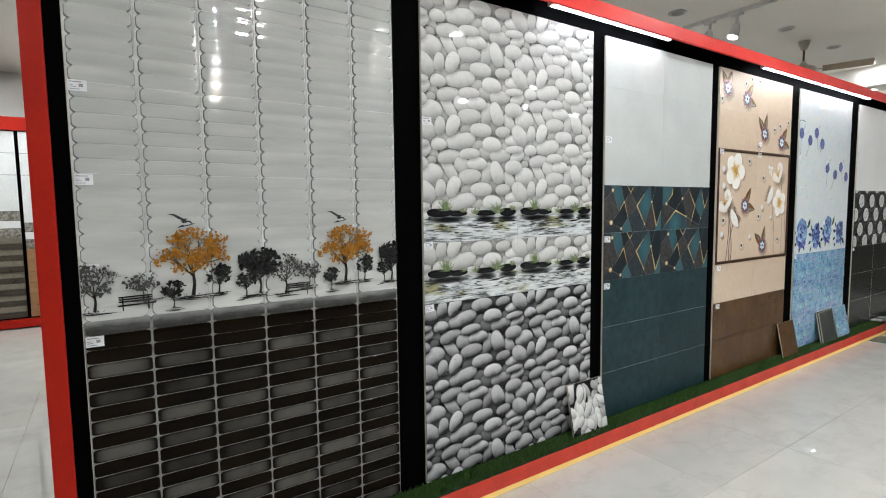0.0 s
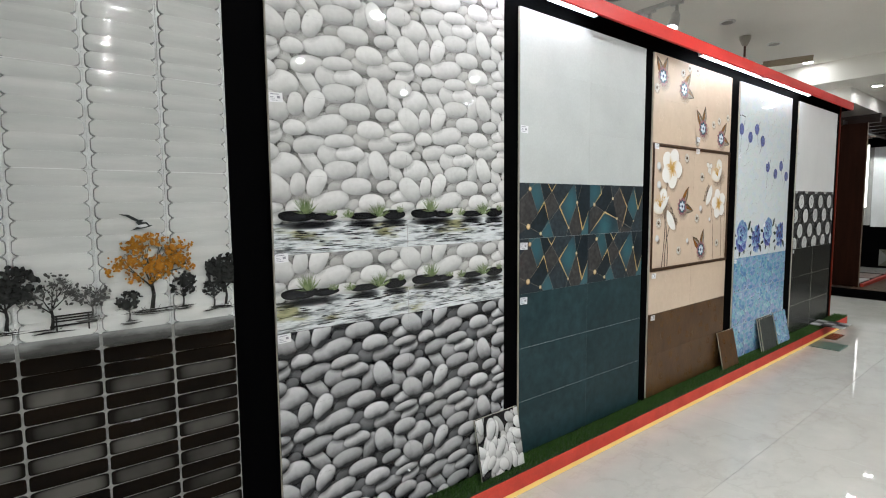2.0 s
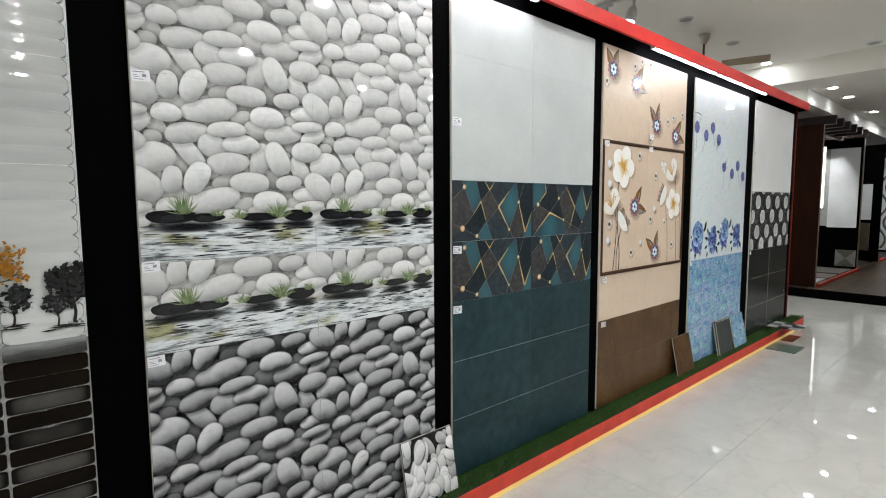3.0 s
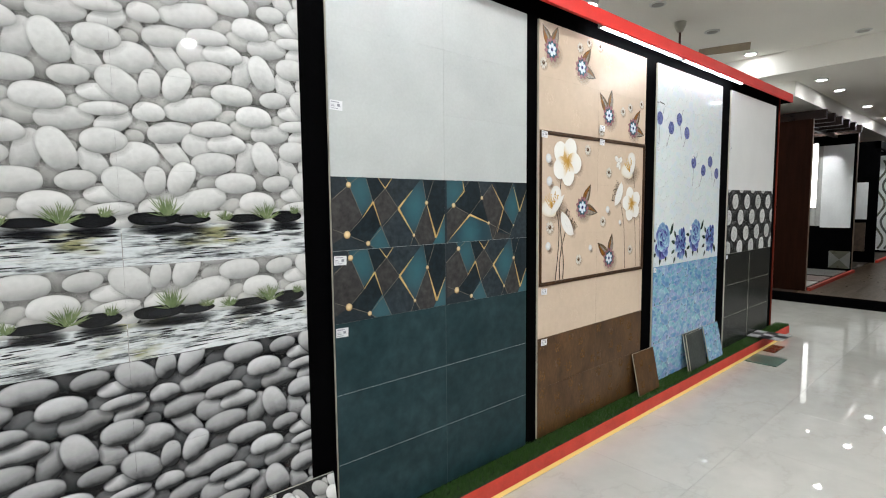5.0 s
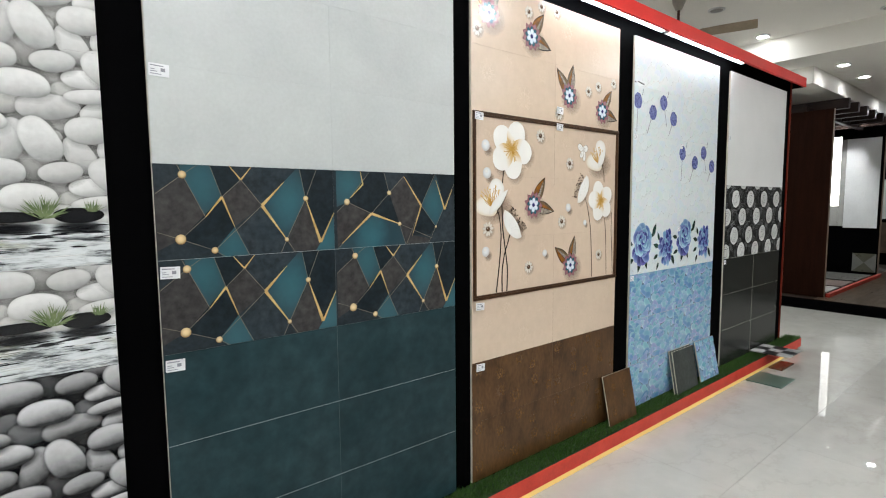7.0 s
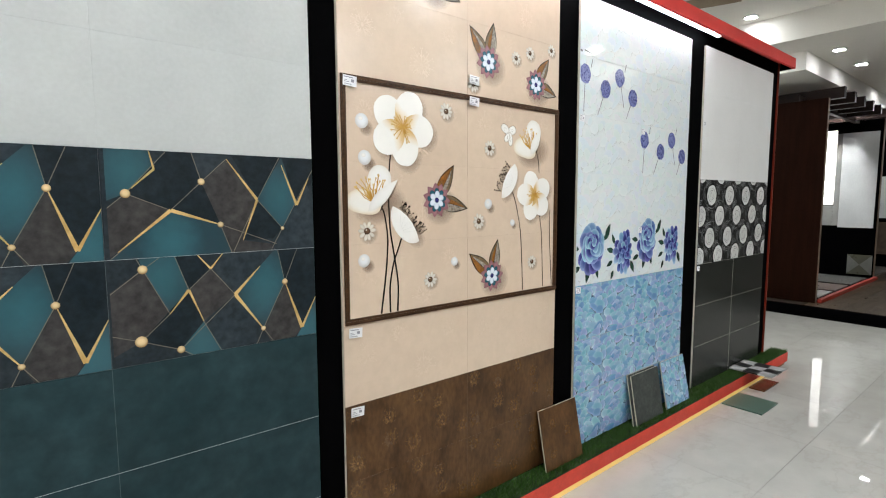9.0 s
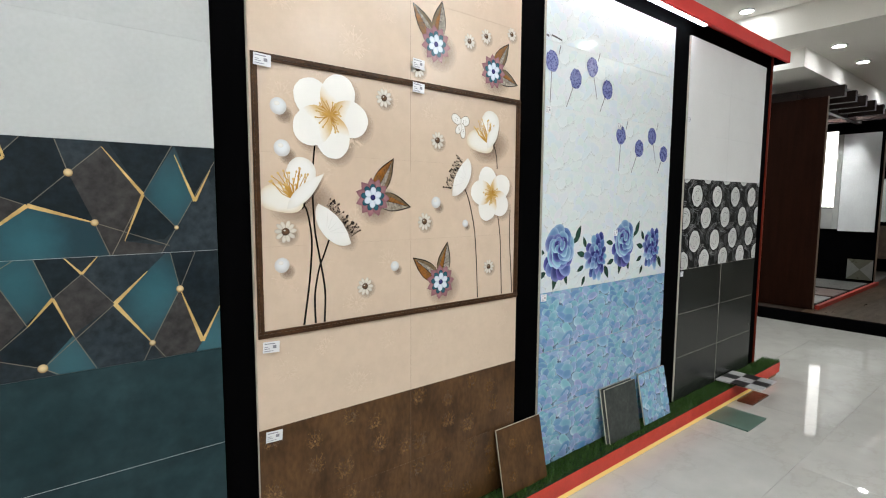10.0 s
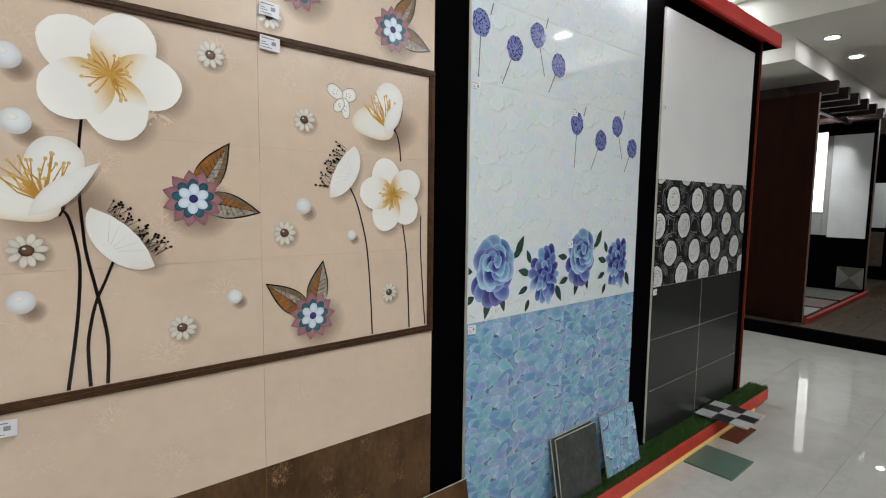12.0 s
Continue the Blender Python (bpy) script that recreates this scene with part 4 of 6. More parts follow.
        hair = [((0.0, 0.14), (0.045, 0.18), (0.158, 0.31)), ((0.045, 0.18), (0.154, 0.133)), ((0.288, 0.088), (0.46, 0.02)), ((0.154, 0.133), (0.0, 0.0)), ((0.154, 0.133), (0.239, 0.216), (0.312, 0.286)),
                ((0.239, 0.216), (0.212, 0.31)), ((0.322, -0.01), (0.288, 0.088)), ((0.322, 0.0), (0.401, 0.163)), ((0.401, 0.163), (0.48, 0.07), (0.61, 0.30)), ((0.401, 0.163), (0.483, 0.31)), ((0.48, 0.07), (0.44, 0.0))]
        gold = [((0.105, 0.305), (0.117, 0.249), 0.002, 0.006), ((0.06, 0.195), (0.117, 0.249), 0.002, 0.007), ((0.02, 0.02), (0.154, 0.133), 0.002, 0.010), ((0.288, 0.088), (0.154, 0.133), 0.003, 0.011),
                ((0.312, 0.286), (0.401, 0.163), 0.002, 0.009), ((0.353, 0.037), (0.401, 0.163), 0.002, 0.008), ((0.482, 0.275), (0.531, 0.145), 0.002, 0.009), ((0.575, 0.235), (0.531, 0.145), 0.002, 0.008)]
        dots = [(0.045, 0.18, 0.0125), (0.239, 0.216, 0.010), (0.288, 0.088, 0.009), (0.48, 0.07, 0.006)]
    for ln in hair:
        pr.line(list(ln), 0.0022, 4)
    for p, q, wa, wb in gold:
        pr.line([p, q], wa, 5, wb)
    for x, z, r in dots:
        pr.oval(x, z, r, r, 0, 6, 16)
    return pr.mesh("facet_print")


decor_a, decor_c, decor_b = decor_print("A", 0.600), decor_print("A", 0.595), decor_print("B", 0.589)
for k, tl in enumerate(decor):
    put("facet_print", decor_b if k == 3 else (decor_c if k == 1 else decor_a), tl, 0.011 if k == 3 else (0.005 if k == 1 else 0), 0, -0.0004, "teal, navy and taupe facets with gold lines")
for x, z in ((0.004, 1.902), (0.004, 1.283), (0.004, 0.985)):
    price_label(P3, x, z, 0.056, 0.038, 2)

# -- panel of beige tiles with large printed flowers in a brown frame --
P4 = panel(3.942, "beige tile panel with framed white flower print, brown base")
tiles(P4, 0.6, ROWS_Z[2:], BEIGE)
brown_tiles = tiles(P4, 0.6, ROWS_Z[:2], BROWN)
SHADE, t, b = nodes_of("soft_print_shadow", 0.22)
u, v, r2 = uv_parts(t)
b.inputs["Base Color"].default_value = (0.30, 0.205, 0.145, 1)
t.links.new(maths(t, "MULTIPLY", maths(t, "MAXIMUM", 0.0, maths(t, "SUBTRACT", 1.0, r2)), 0.62), b.inputs["Alpha"])
PETAL, t, b = nodes_of("white_petal_print", 0.2)
u, v, r2 = uv_parts(t)
f = maths(t, "MULTIPLY", maths(t, "ADD", maths(t, "SUBTRACT", u, maths(t, "MULTIPLY", maths(t, "ABSOLUTE", v), 0.25)), 1.0), 0.5)
f = maths(t, "ADD", f, maths(t, "MULTIPLY", maths(t, "SUBTRACT", noise_node(t, 30, 3).outputs["Fac"], 0.5), 0.12))
t.links.new(ramp(t, f, [(0.0, (0.58, 0.33, 0.10)), (0.13, (0.67, 0.48, 0.25)), (0.25, (0.76, 0.67, 0.54)), (0.40, (0.80, 0.78, 0.74)), (1.0, (0.84, 0.82, 0.78))]).outputs[0], b.inputs["Base Color"])
PLAIN_PETAL = printed_round("ivory_petal_print", (0.82, 0.81, 0.78), (0.70, 0.67, 0.61), 1.5, 0.1, 0.04, 0.2)
DAISY = printed_round("ivory_daisy_print", (0.74, 0.70, 0.62), (0.52, 0.47, 0.39), 1.2, 0.1, 0.2, 0.2)
STAMEN = mat("golden_stamen_print", (0.62, 0.36, 0.08), (0.46, 0.23, 0.04), 60, 0.22)
STAMEN_TIP = mat("pale_stamen_tip_print", (0.74, 0.50, 0.20), None, 60, 0.22)
STEM = mat("black_stem_print", (0.010, 0.006, 0.005), None, 30, 0.22)
DAISY_EYE = printed_round("brown_bead_print", (0.14, 0.08, 0.045), (0.055, 0.03, 0.02), 1, 0.3, 0.05, 0.2)
PEARL = printed_round("pearl_print", (0.76, 0.79, 0.81), (0.56, 0.55, 0.55), 0.8, 0.30, 0.05, 0.2)
MAUVE = printed_round("mauve_petal_print", (0.36, 0.18, 0.20), (0.22, 0.095, 0.12), 1, 0, 0.2, 0.2)
PETROL = printed_round("petrol_petal_print", (0.04, 0.14, 0.19), (0.02, 0.07, 0.10), 1, 0, 0.2, 0.2)
PALE_BLUE = printed_round("pale_blue_petal_print", (0.70, 0.77, 0.85), (0.45, 0.55, 0.68), 1.2, 0, 0.05, 0.2)
NAVY_EYE = printed_round("navy_bead_print", (0.035, 0.035, 0.17), (0.012, 0.012, 0.06), 1, 0.3, 0.05, 0.2)
LEAF_AMBER = mat("amber_leaf_print", (0.36, 0.14, 0.025), (0.20, 0.10, 0.04), 30, 0.22, wear=0.35)
LEAF_TAUPE = mat("taupe_leaf_print", (0.26, 0.18, 0.10), (0.16, 0.11, 0.065), 40, 0.22, wear=0.45)
LEAF_LACE = mat("lace_leaf_print", (0.52, 0.46, 0.38), (0.24, 0.20, 0.16), 120, 0.22, wear=0.5)
DAMASK = mat("damask_print", (0.34, 0.20, 0.085), (0.11, 0.055, 0.022), 28, 0.26, wear=0.5)
DAMASK_PALE = mat("pale_damask_print", (0.69, 0.545, 0.42), (0.635, 0.498, 0.382), 25, 0.2, wear=0.07)
SIDE_PETAL = printed_round("cream_petal_print", (0.80, 0.78, 0.73), (0.70, 0.60, 0.44), 1.6, 0.0, 0.03, 0.2)
VEIN = mat("petal_vein_print", (0.66, 0.65, 0.62), None, 30, 0.22)
FM = [SHADE, PETAL, PLAIN_PETAL, STAMEN, STAMEN_TIP, STEM, DAISY_EYE, PEARL, MAUVE, PETROL, PALE_BLUE, NAVY_EYE, LEAF_AMBER, LEAF_TAUPE, LEAF_LACE, DAISY, SIDE_PETAL, VEIN]


def motif(name, pr, depth, label):
    """Soft shadows of a print lie under the stems, the rest over them."""
    pr.v = [(min(1.199, max(0.001, a)), y, c) for a, y, c in pr.v]
    if pr.mats is FM:
        for f, m in zip(pr.f, pr.m):
            if m == 0:
                for i in f:
                    a, y, c = pr.v[i]
                    pr.v[i] = (a, min(y + 0.0009, -0.00035 - depth), c)
    return put(name, pr.mesh(name), P4, 0, 0, depth, label)


def polar(x, z, r, deg):
    return x + r * math.cos(radians(deg)), z + r * math.sin(radians(deg))


def stamens(pr, x, z, r, n, spread, facing, rng, mi=3, tip=4, dot=0.0046):
    for k in range(n):
        a = facing + rng.uniform(-spread, spread)
        q = polar(x, z, r * rng.uniform(0.45, 1.0), a)
        mid = polar(x, z, r * 0.45, a + rng.uniform(-14, 14))
        pr.line([(x, z), mid, q], 0.0040, mi, 0.0022)
        pr.oval(q[0], q[1], dot, dot * 0.8, a, tip, 8)


def blossom(x, z, s, angles, seed, dx=0.045):
    rng = random.Random(seed)
    pr = Print(FM, 0.00001)
    for a in angles:
        px, pz = polar(x + 0.016 * s, z - 0.018 * s, 0.090 * s, a)
        pr.oval(px, pz, 0.082 * s, 0.076 * s, a, 0, 24)
    for a in angles:
        px, pz = polar(x, z, 0.078 * s, a)
        pr.oval(px, pz, 0.078 * s, 0.068 * s, a, 1, 26, 0.015, rng)
    stamens(pr, x, z, 0.064 * s, 30, 180, 0, rng)
    return pr


def bent(pts, n=5):
    """A smooth line through the points."""
    out = []
    for k in range(len(pts) - 1):
        a, c, d, e = pts[max(0, k - 1)], pts[k], pts[k + 1], pts[min(len(pts) - 1, k + 2)]
        for q in range(n):
            s = q / n
            out.append(tuple(0.5 * (2 * c[i] + (d[i] - a[i]) * s + (2 * a[i] - 5 * c[i] + 4 * d[i] - e[i]) * s * s + (3 * c[i] - a[i] - 3 * d[i] + e[i]) * s ** 3) for i in (0, 1)))
    return out + [pts[-1]]


motif("flower_print", blossom(0.268, 1.776, 0.94, (142, 66, -6, -83, 213), 1), -0.0012, "large white five-petal flower print")
motif("flower_print", blossom(1.030, 1.520, 0.78, (112, 30, -42, -112, 175), 2), -0.0012, "white five-petal flower print")
for back, left, front, heart, ln, tn, s, seed in (((0.159, 1.566), (0.090, 1.496), (0.110, 1.460), (0.138, 1.490), 0.178, 42, 1.0, 3), ((1.014, 1.808), (0.956, 1.742), (1.000, 1.714), (1.000, 1.736), 0.136, 60, 1.02, 4)):
    rng = random.Random(seed)
    pr = Print(FM, 0.00001)
    pr.oval(back[0] + 0.006, back[1] - 0.085, 0.12 * s, 0.075 * s, 12, 0, 24)
    pr.pebble(*back, 0.064 * s, 0.054 * s, 75, 2, 26, 2)
    pr.pebble(*left, 0.076 * s, 0.046 * s, 170, 16, 26, 5)
    stamens(pr, *heart, 0.105 * s, 26, 44, 104, rng)
    pr.leaf(front[0] + 0.006, front[1] - 0.006, ln, 0.050 * s, tn, 0, 10)
    pr.leaf(*front, ln, 0.050 * s, tn, 2, 10)
    motif("flower_print", pr, -0.0014, "white flower print seen from the side")
for x, z, turn, face, seed, s in ((0.280, 1.408, -49, 42, 5, 1.0), (0.846, 1.588, 62, 160, 6, 0.95)):
    rng = random.Random(seed)
    pr = Print(FM, 0.00001)
    pr.oval(x + 0.018, z - 0.020, 0.098 * s, 0.050 * s, turn, 0, 24)
    for k in range(46):
        w = rng.uniform(-0.070, 0.078) * s
        bx, bz = polar(x, z, w, turn)
        bx, bz = polar(bx, bz, 0.018 * s, face)
        q = polar(bx, bz, rng.uniform(0.010, 0.044) * s, face + rng.uniform(-30, 30))
        pr.line([(bx, bz), q], 0.0010, 5)
        pr.oval(q[0], q[1], rng.uniform(0.002, 0.0042), rng.uniform(0.002, 0.004), 0, 5, 8)
    fan = [polar(*polar(x, z, 0.093 * s * q, turn), 0.024 * s * (1 - q * q), face) for q in (-1, -0.6, -0.2, 0.2, 0.6, 1)]
    hull = [polar(*polar(x, z, 0.093 * s * math.cos(radians(w)), turn), 0.056 * s * math.sin(radians(w)) ** 1.15, face + 180) for w in range(8, 180, 12)]
    pts = fan + hull
    pr.poly(pts, 2, [((p[0] - x) / (0.1 * s), (p[1] - z) / (0.1 * s)) for p in pts])
    for q in (-0.7, -0.35, 0.0, 0.35, 0.7):
        pr.line([polar(*polar(x, z, 0.02 * q * s, turn), 0.030 * s, face + 180), polar(*polar(x, z, 0.075 * q * s, turn), 0.012 * s, face)], 0.0012, 17, 0.0004)
    motif("flower_print", pr, -0.0016, "white half-open flower print with black stamens")

stems = (((0.211, 1.671), (0.203, 1.600), (0.200, 1.507), (0.203, 1.430), (0.207, 1.376), (0.222, 1.290), (0.239, 1.177), (0.235, 1.070)),
         ((0.160, 1.474), (0.176, 1.462), (0.188, 1.410), (0.194, 1.347), (0.188, 1.260), (0.179, 1.186), (0.161, 1.070)),
         ((0.264, 1.368), (0.254, 1.346), (0.238, 1.305), (0.220, 1.262), (0.206, 1.200), (0.201, 1.152), (0.202, 1.070)),
         ((0.866, 1.554), (0.895, 1.500), (0.918, 1.425), (0.934, 1.348), (0.946, 1.210), (0.953, 1.072)),
         ((1.069, 1.430), (1.085, 1.340), (1.092, 1.245), (1.100, 1.072)),
         ((1.147, 1.450), (1.146, 1.360), (1.150, 1.284), (1.168, 1.072)),
         ((1.034, 1.740), (1.046, 1.716), (1.057, 1.680), (1.062, 1.630)))
for k, ln in enumerate(stems):
    pr = Print([STEM], 0.00001)
    ln = bent(ln)
    pr.line(list(ln), 0.0056 if k < 3 else 0.0036, 0, 0.0076 if k < 3 else 0.0046)
    if k in (1, 2, 3, 6):
        x, z = ln[0]
        pr.poly([(x - 0.014, z + 0.004), (x + 0.004, z - 0.016), (x + 0.016, z + 0.006)] if k != 2 else [(x - 0.016, z - 0.004), (x + 0.012, z + 0.002), (x - 0.006, z + 0.012)], 0)
    motif("stem_print", pr, -0.0008, "thin black stem print")

for x, z, turn1, l1, turn2, l2, seed in ((0.432, 1.500, 58, 0.165, -12, 0.165, 1), (0.748, 1.160, 142, 0.170, 78, 0.160, 2), (0.720, 2.092, 130, 0.165, 80, 0.165, 3), (1.030, 2.039, 55, 0.155, -14, 0.150, 4), (0.113, 2.395, 125, 0.145, 68, 0.140, 5), (0.410, 2.345, 54, 0.150, -16, 0.150, 6)):
    rng = random.Random(seed)
    pr = Print(FM, 0.00001)
    pr.oval(x + 0.018, z - 0.022, 0.092, 0.084, 0, 0, 24)
    for tn, ln in ((turn1, l1), (turn2, l2)):
        first = tn == turn1
        pr.leaf(*polar(x, z, 0.004, tn), ln * 1.02, 0.068, tn, 5, 10)
        pr.half_leaf(x, z, ln, 0.064, tn, 1, 13 if not first else 12)
        pr.half_leaf(x, z, ln, 0.064, tn, -1, 14 if not first else 13)
        pr.half_leaf(x, z, ln * 0.93, 0.036, tn, 1 if not first else -1, 12 if not first else 14)
        for q in range(4, 12):
            for sg in (-1, 1):
                f = q / 13
                pr.line([polar(x, z, ln * f, tn), polar(*polar(x, z, ln * (f + 0.10), tn), 0.030 * math.sin(math.pi * min(1, f + 0.10) ** 0.8), tn + sg * 90)], 0.0010, 5, 0.0004)
        pr.line([(x, z), polar(x, z, ln, tn)], 0.0018, 5, 0.0006)
    for k in range(11):
        pr.leaf(*polar(x, z, 0.020, k * 360 / 11), 0.052, 0.036, k * 360 / 11 + rng.uniform(-6, 6), 8)
    for k in range(9):
        pr.oval(*polar(x, z, 0.034, k * 40 + 10), 0.016, 0.012, k * 40 + 10, 9, 10)
    for k in range(6):
        pr.oval(*polar(x, z, 0.0225, k * 60 + 25), 0.0165, 0.0118, k * 60 + 25, 10, 14, 0.0, None, 2, -0.06)
    pr.oval(x, z, 0.0105, 0.0105, 0, 11, 14)
    motif("blue_flower_print", pr, -0.0010, "blue and mauve flower print with amber leaves")

for x, z, r in ((0.104, 1.387, 0.036), (0.396, 1.178, 0.033), (0.482, 1.858, 0.033), (0.728, 1.727, 0.033), (0.665, 1.408, 0.034), (1.017, 1.202, 0.031), (0.632, 1.989, 0.034), (0.892, 2.137, 0.030), (0.985, 2.175, 0.030), (1.138, 2.213, 0.028), (0.387, 2.460, 0.030), (0.482, 2.505, 0.028), (0.604, 2.505, 0.028), (0.036, 2.310, 0.032)):
    rng = random.Random(int(x * 1000))
    pr = Print(FM, 0.00001)
    pr.oval(x + 0.007, z - 0.009, r * 1.2, r * 1.15, 0, 0, 18)
    for k in range(10):
        a = k * 36 + rng.uniform(-6, 6)
        pr.oval(*polar(x, z, r * rng.uniform(0.62, 0.72), a), r * 0.36, r * 0.21, a, 15, 12)
        pr.line([polar(x, z, r * 0.4, a), polar(x, z, r * 0.95, a)], 0.0010, 17, 0.0004)
    pr.oval(x, z, r * 0.37, r * 0.34, 0, 6, 14)
    pr.oval(x - r * 0.10, z + r * 0.12, r * 0.10, r * 0.07, 0, 15, 8)
    motif("daisy_print", pr, -0.0018, "small ivory daisy print with brown eye")
for x, z, r in ((0.090, 1.785, 0.027), (0.099, 1.655, 0.027), (0.090, 1.278, 0.025), (0.526, 1.242, 0.019), (0.723, 1.483, 0.023), (0.879, 1.395, 0.016)):
    pr = Print(FM, 0.00001)
    pr.oval(x + r * 0.7, z - r * 0.9, r * 1.15, r * 1.1, 0, 0, 18)
    pr.oval(x, z, r, r, 0, 7, 20)
    pr.oval(x - r * 0.15, z + r * 0.30, r * 0.34, r * 0.26, 0, 2, 12)
    motif("pearl_print", pr, -0.0006, "pearl print")
pr = Print([PLAIN_PETAL, LEAF_LACE], 0.00001)
for dx, dz, a, c, tn in ((0.022, 0.016, 0.026, 0.019, 20), (-0.022, 0.020, 0.027, 0.018, 150), (0.012, -0.024, 0.030, 0.013, 275), (-0.008, -0.016, 0.022, 0.014, 235)):
    pr.pebble(0.848 + dx, 1.798 + dz, a + 0.002, c + 0.002, tn, 1, 18, dx)
    pr.pebble(0.848 + dx, 1.798 + dz, a, c, tn, 0, 18, dx)
    for q in range(5):
        pr.oval(0.848 + dx * (1 + 0.35 * math.cos(q * 1.3)), 1.798 + dz * (1 + 0.35 * math.sin(q * 1.3)), 0.0022, 0.0016, q * 40, 1, 7)
motif("butterfly_print", pr, -0.0012, "white lace butterfly print")

# raised brown border strips
for x0, x1, z0, z1 in ((0.006, 1.2, 1.045, 1.068), (0.006, 1.2, 1.917, 1.940), (0.006, 0.026, 1.068, 1.917), (1.176, 1.2, 1.068, 1.917)):
    bm = box(x0, x1, -0.006, -0.0003, z0, z1, 0.002)
    tall = z1 - z0 > 0.1
    if tall:
        box((x0 + x1) / 2 - 0.004, (x0 + x1) / 2 + 0.004, -0.009, -0.0055, z0, z1, 0.001, bm)
    else:
        box(x0, x1, -0.009, -0.0055, (z0 + z1) / 2 - 0.003, (z0 + z1) / 2 + 0.003, 0.001, bm)
    part("border_strip", bm, BROWN_FRAME, P4, "dark brown raised border strip")


def damask(pr, x, z, s, mi=0):
    """A small lacy medallion of curls and dots."""
    rng = random.Random(int(x * 977 + z * 3331))
    for k in range(11):
        a = 90 + (k - 5) * 31
        ln = s * (0.62 - 0.045 * abs(k - 5)) * rng.uniform(0.8, 1.1)
        pr.leaf(*polar(x, z, s * 0.10, a), ln, s * 0.055, a + rng.uniform(-8, 8), mi, 4)
        q = polar(x, z, s * 0.08 + ln, a)
        for sg in (-1, 1):
            pr.leaf(*polar(x, z, ln * 0.55, a), s * 0.20, s * 0.05, a + sg * rng.uniform(35, 60), mi, 4)
            pr.oval(*polar(*q, s * 0.05, a + sg * 90), s * 0.035, s * 0.025, a, mi, 7)
    for k in (-1, 1):
        pr.leaf(x, z - s * 0.2, s * 0.40, s * 0.08, 90 + k * 118, mi, 4)
    pr.oval(x, z, s * 0.07, s * 0.09, 0, mi, 8)


pr = Print([DAMASK], 0.0000006)
pr.clip = (0.002, 0.598, 0.002, 0.298)
rng = random.Random(21)
for k in range(9):
    damask(pr, 0.06 + (k % 5) * 0.128 + rng.uniform(-0.02, 0.02), 0.07 + (k // 5) * 0.14 + (k % 2) * 0.05, rng.uniform(0.055, 0.075))
damask_me = pr.mesh("damask_print")
pr = Print([DAMASK_PALE], 0.0000006)
pr.clip = (0.002, 0.598, 0.002, 0.298)
for x, z, s in ((0.10, 0.18, 0.09), (0.36, 0.08, 0.10), (0.50, 0.22, 0.08), (0.24, 0.24, 0.07)):
    damask(pr, x, z, s)
pale_damask_me = pr.mesh("damask_print")
for tl in [c for c in P4.children if c.name.startswith("tile") and c.location.z > 0.7]:
    tagged(put("damask_print", pale_damask_me, tl, 0, 0, -0.0003, "faint pale damask print"), kind="stuff")
for tl in brown_tiles:
    tagged(put("damask_print", damask_me, tl, 0, 0, -0.0004, "faint golden damask print"), kind="stuff")
for x, z in ((0.012, 1.899), (0.602, 1.985), (0.602, 1.897), (0.016, 1.000), (0.018, 0.700)):
    price_label(P4, x, z, 0.054, 0.036, 3).location.y = -0.010

# -- panel of blue floral tiles --
P5 = panel(5.312, "glossy blue floral tile panel with rose border")
tiles(P5, 0.597, ROWS_Z[:3], BLUE_BASE)
tiles(P5, 0.597, ROWS_Z[3:], ICE)
BLUE_PETAL = printed_round("blue_petal_print", (0.27, 0.44, 0.54), (0.50, 0.62, 0.70), 1.2, 0.50, 0.2, 0.045, tints=[(0.66, 1.0, 0.96), (1.0, 0.78, 1.05), (0.42, 0.62, 0.92), (0.90, 1.05, 1.05), (0.52, 0.84, 0.86), (1.25, 1.2, 1.2), (0.36, 0.50, 0.82), (0.80, 1.08, 1.02), (0.85, 0.76, 1.08), (1.1, 1.1, 1.15)])
PETAL_SHADE = shade_print("printed_petal_shadow", (0.06, 0.12, 0.28), 0.34)
PALE_PETAL = printed_round("pale_petal_print", (0.72, 0.77, 0.785), (0.78, 0.81, 0.82), 1.4, 0.30, 0.2, 0.045, tints=[(0.88, 0.97, 0.94), (0.95, 0.93, 1.0), (0.91, 0.97, 1.0), (1.0, 0.95, 0.97), (0.93, 0.98, 0.93), (1.0, 1.0, 1.0)])
PALE_PETAL_SHADE = shade_print("printed_pale_petal_shadow", (0.55, 0.64, 0.69), 0.07)


def petal_print(material, shadow, n, seed):
    rng = random.Random(seed)
    pr = Print([material, shadow], 0.000006)
    pr.clip = (0.0006, 0.5964, 0.0006, 0.2994)
    for k in range(n):
        x, z = rng.uniform(0, 0.6), 0.3 * (1 - k / n)
        a, c, tn, sd = rng.uniform(0.026, 0.056), rng.uniform(0.016, 0.031), rng.gauss(0, 30), rng.random()
        for dx in (-0.597, 0, 0.597):
            for dz in ((0, 0.3) if k < 20 else (0,)):
                pr.pebble(x + dx + 0.004, z + dz - 0.017, a + 0.010, c + 0.008, tn, 1, 16, sd, 1.1)
                pr.pebble(x + dx, z + dz - 0.01, a, c, tn, 0, 20, sd, 1.3)
    return pr.mesh("petal_print")


